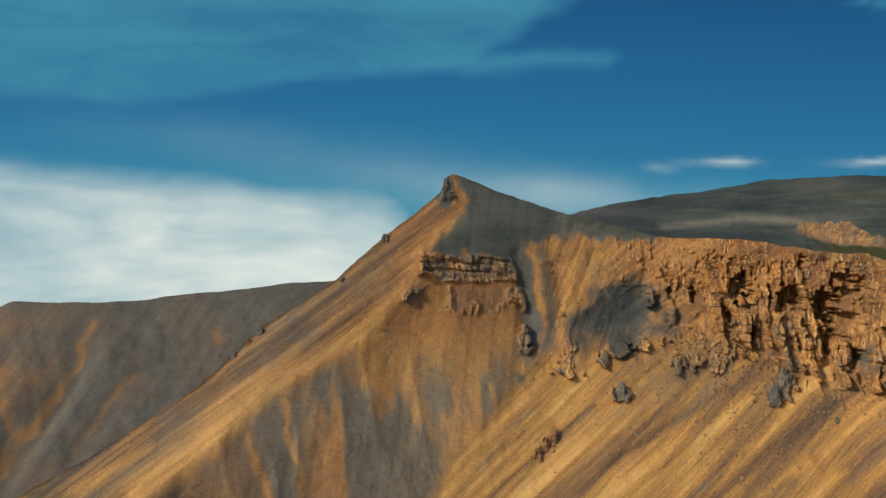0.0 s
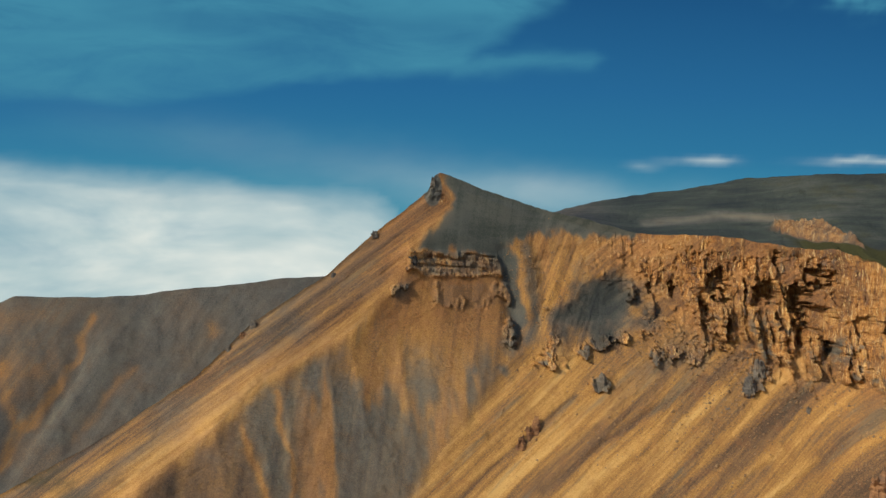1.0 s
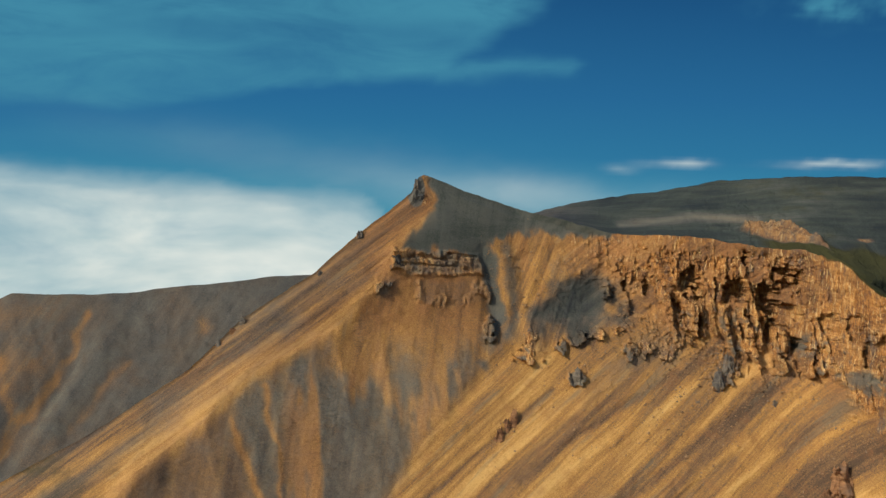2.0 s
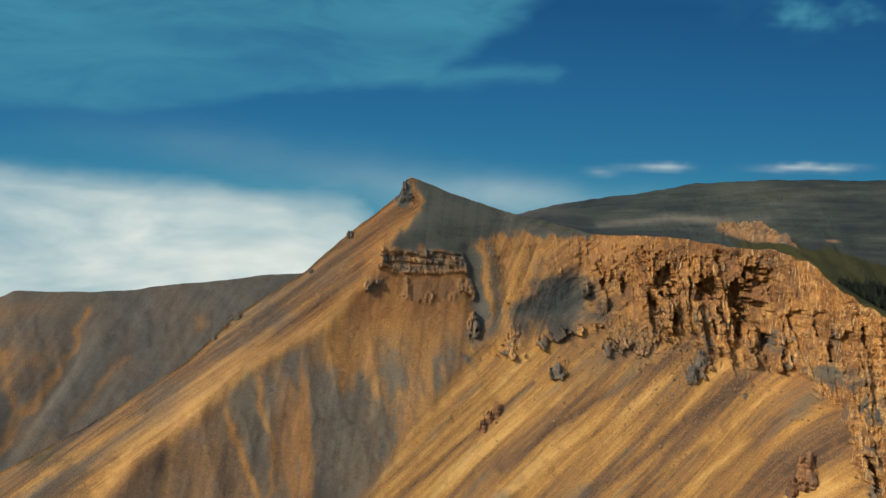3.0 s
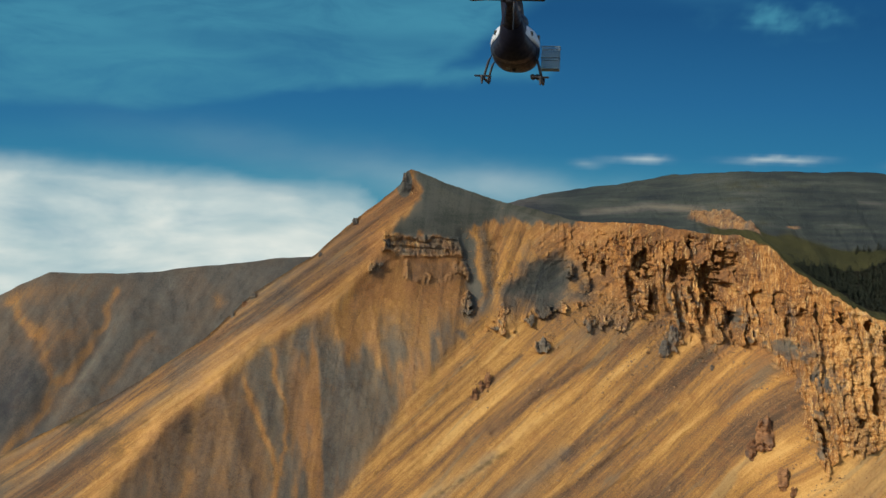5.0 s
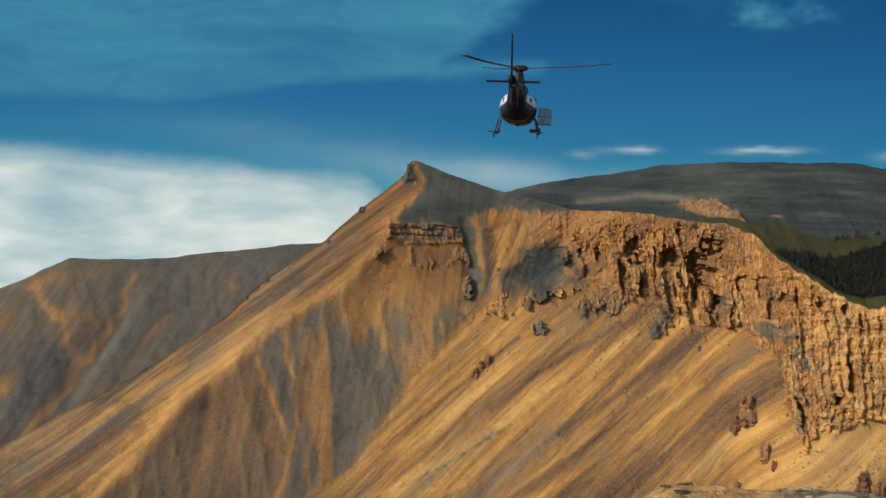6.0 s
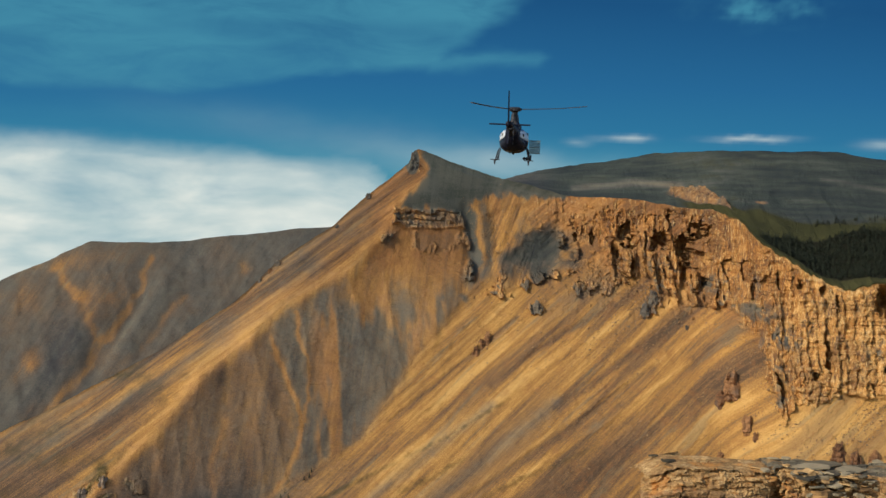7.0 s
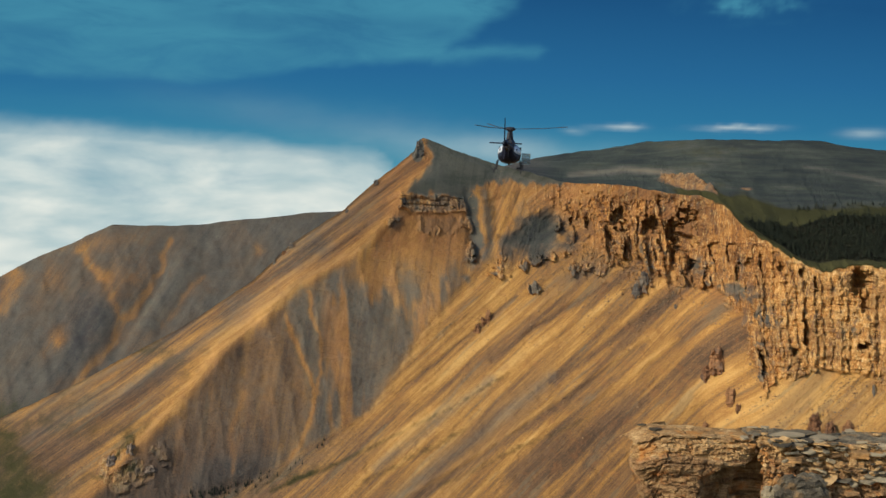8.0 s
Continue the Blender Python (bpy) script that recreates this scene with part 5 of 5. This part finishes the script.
def build_helicopter():
    heli = holder("helicopter", pose(9.95, -12.6, 130.18, 4.8, 0.8, -7.8) @ Matrix.Scale(1.35, 4), "navy and white light helicopter in flight with a cargo basket", "helicopter")

    def hull(t0, t1, grow=1.0):
        stations = ((-2.05, 0.20, 0.30, 1.75), (-1.7, 0.50, 0.52, 1.58), (-1.1, 0.78, 0.70, 1.42), (-0.3, 0.92, 0.80, 1.34), (0.7, 0.94, 0.82, 1.32), (1.5, 0.88, 0.78, 1.26), (2.2, 0.68, 0.60, 1.14), (2.7, 0.36, 0.34, 1.02), (2.88, 0.08, 0.10, 0.98))
        rings = []
        for y, w, h, zc in stations:
            ring = []
            for a in np.linspace(t0, t1, 17):
                c, s = math.cos(a), math.sin(a)
                ring.append((1.0 * grow * w * math.copysign(abs(c) ** 0.8, c), y, zc + grow * h * math.copysign(abs(s) ** 0.85, s)))
            rings.append(ring)
        return rings

    part("lower_hull", loft(bmesh.new(), hull(math.pi * 1.0, math.pi * 2.0)), NAVY, heli, "", True)
    part("upper_hull", loft(bmesh.new(), hull(-math.pi * 0.01, math.pi * 1.01)), WHITE, heli, "white painted cabin roof and sides", True)
    part("side_stripe", loft(bmesh.new(), hull(math.pi * 0.30, math.pi * 0.36, 1.015)), BLUE, heli)
    part("side_stripe", loft(bmesh.new(), hull(math.pi * 0.64, math.pi * 0.70, 1.015)), BLUE, heli)
    for side in (-1, 1):
        part("cabin_window", slab(side * 0.86 - 0.05, side * 0.86 + 0.05, 0.5, 1.5, 1.48, 1.86, 0.03), PANE, heli, "dark tinted cabin window")
        part("rear_window", slab(side * 0.64 - 0.09, side * 0.64 + 0.09, -1.34, -1.1, 1.62, 1.8, 0.03), PANE, heli, "dark tinted rear window")
    part("engine_cowling", loft(bmesh.new(), [[(w * math.cos(a), y, z + h * math.sin(a)) for a in np.linspace(0, 2 * math.pi, 16, endpoint=False)] for y, w, h, z in ((-2.0, 0.22, 0.2, 2.1), (-1.4, 0.42, 0.34, 2.16), (-0.4, 0.5, 0.38, 2.2), (0.4, 0.4, 0.32, 2.18), (0.9, 0.14, 0.12, 2.08))]), NAVY, heli, "", True)
    part("exhaust_pipe", tube([(0.12, -1.6, 2.3), (0.12, -2.0, 2.42), (0.12, -2.3, 2.46)], 0.15, 12), STEEL, heli)
    part("tail_boom", tube([(0, -1.0, 1.72), (0, -1.9, 1.80), (0, -3.2, 2.06), (0, -5.2, 2.3), (0, -7.1, 2.42)], [0.58, 0.46, 0.33, 0.25, 0.16], 16), NAVY, heli, "", True)
    part("rear_fairing", loft(bmesh.new(), [[(w * math.cos(a), y, z + h * math.sin(a)) for a in np.linspace(0, 2 * math.pi, 18, endpoint=False)] for y, w, h, z in ((-0.9, 0.86, 0.50, 1.10), (-1.5, 0.74, 0.50, 1.18), (-2.1, 0.50, 0.48, 1.46), (-2.9, 0.38, 0.38, 1.88))]), NAVY, heli, "", True)
    part("stabilizer", slab(-1.25, 1.25, -5.75, -5.3, 2.32, 2.41, 0.03), NAVY, heli)
    fin = bmesh.new()
    loft(fin, [[(-0.04, -6.6, 2.3), (0.04, -6.6, 2.3), (0.04, -7.3, 2.3), (-0.04, -7.3, 2.3)], [(-0.025, -7.6, 4.34), (0.025, -7.6, 4.34), (0.025, -7.9, 4.34), (-0.025, -7.9, 4.34)]])
    part("upper_fin", fin, NAVY, heli)
    fin = bmesh.new()
    loft(fin, [[(-0.05, -6.5, 2.0), (0.05, -6.5, 2.0), (0.05, -7.2, 2.0), (-0.05, -7.2, 2.0)], [(-0.03, -7.2, 1.25), (0.03, -7.2, 1.25), (0.03, -7.6, 1.25), (-0.03, -7.6, 1.25)]])
    part("lower_fin", fin, NAVY, heli)
    rotor = part("tail_rotor", tube([(0.05, -6.95, 2.1), (0.34, -6.95, 2.1)], 0.07, 10), STEEL, heli)
    for up in (-1, 1):
        part("tail_blade", slab(0.29, 0.32, -7.04, -6.86, 2.1 + min(0, up * 0.93), 2.1 + max(0, up * 0.93), 0.01), BLADE, rotor)
    part("rotor_mast", tube([(0, 0, 2.3), (0, 0, 2.95), (0, 0, 3.28)], [0.34, 0.24, 0.16], 12), STEEL, heli)
    head = part("rotor_head", tube([(0, 0, 3.2), (0, 0, 3.28), (0, 0, 3.44), (0, 0, 3.52)], [0.2, 0.42, 0.42, 0.26], 16), STEEL, heli)
    for a in (-3, 117, 237):
        bm = bmesh.new()
        rings = []
        for r, w, tz in ((0.25, 0.07, 0.0), (0.7, 0.08, 0.02), (0.95, 0.17, 0.03), (2.8, 0.175, 0.12), (4.65, 0.17, 0.30)):
            rings.append([(r, w, tz + 0.012), (r, 0.3 * w, tz + 0.035), (r, -w, tz - 0.008), (r, 0.3 * w, tz - 0.02)])
        loft(bm, rings)
        bmesh.ops.transform(bm, matrix=pose(0, 0, 3.36, 0, -0.5, 0) @ pose(0, 0, 0, 0, 0, a), verts=bm.verts)
        part("rotor_blade", bm, BLADE, head)
    gear = part("landing_gear", tube([(-1.08, -0.85, 0.10), (-0.92, -0.85, 0.72), (-0.74, -0.85, 1.06), (0, -0.85, 1.08), (0.74, -0.85, 1.06), (0.92, -0.85, 0.72), (1.08, -0.85, 0.10)], 0.045, 10), DARK, heli)
    part("cross_tube", tube([(-1.08, 1.1, 0.10), (-0.92, 1.1, 0.72), (-0.74, 1.1, 1.02), (0, 1.1, 1.04), (0.74, 1.1, 1.02), (0.92, 1.1, 0.72), (1.08, 1.1, 0.10)], 0.045, 10), DARK, gear)
    for side in (-1, 1):
        part("skid", tube([(side * 1.08, -1.7, 0.0), (side * 1.08, -1.5, 0.06), (side * 1.08, 1.6, 0.06), (side * 1.08, 2.0, 0.16), (side * 1.08, 2.2, 0.36)], 0.05, 10), DARK, gear)
        part("rear_wing_pad", slab(side * 1.08 - 0.3, side * 1.08 + 0.3, -1.6, -1.25, 0.08, 0.13, 0.02), DARK, gear)
        part("skid_tip", tube([(side * 1.08, -1.62, 0.1), (side * 1.08, -1.72, -0.2)], [0.08, 0.03], 8), DARK, gear)
    basket = part("cargo_basket", slab(1.02, 1.72, -0.2, 0.9, 0.52, 0.55, 0.01), WIRE, heli, "pale grey wire cargo basket on the side")
    for y in (-0.2, 0.9):
        part("mesh_panel", slab(1.03, 1.71, y - 0.006, y + 0.006, 0.55, 1.36, 0.0), MESH, basket)
    for x in (1.03, 1.71):
        part("mesh_panel", slab(x - 0.006, x + 0.006, -0.19, 0.89, 0.55, 1.36, 0.0), MESH, basket)
    for z in (0.95, 1.37):
        for y in (-0.2, 0.9):
            part("basket_rail", slab(1.01, 1.73, y - 0.014, y + 0.014, z - 0.016, z + 0.016, 0.0), WIRE, basket)
        for x in (1.02, 1.72):
            part("basket_side_rail", slab(x - 0.012, x + 0.012, -0.2, 0.9, z - 0.016, z + 0.016, 0.0), WIRE, basket)
    hook = part("cargo_hook", tube([(0, 0.1, 0.66), (0, 0.1, 0.50), (0, 0.1, 0.42)], [0.05, 0.1, 0.04], 10), DARK, heli)
    part("landing_light", tube([(-0.2, -0.2, 0.60), (-0.22, 0.1, 0.56)], [0.05, 0.08], 10), WIRE, heli)
    for x in (0.74, 0.92):
        part("float_bottle", tube([(x, -0.55, 0.20), (x, -0.45, 0.20), (x, 0.1, 0.20), (x, 0.2, 0.20)], [0.05, 0.1, 0.1, 0.05], 10), DARK, gear)
    return heli


build_helicopter()
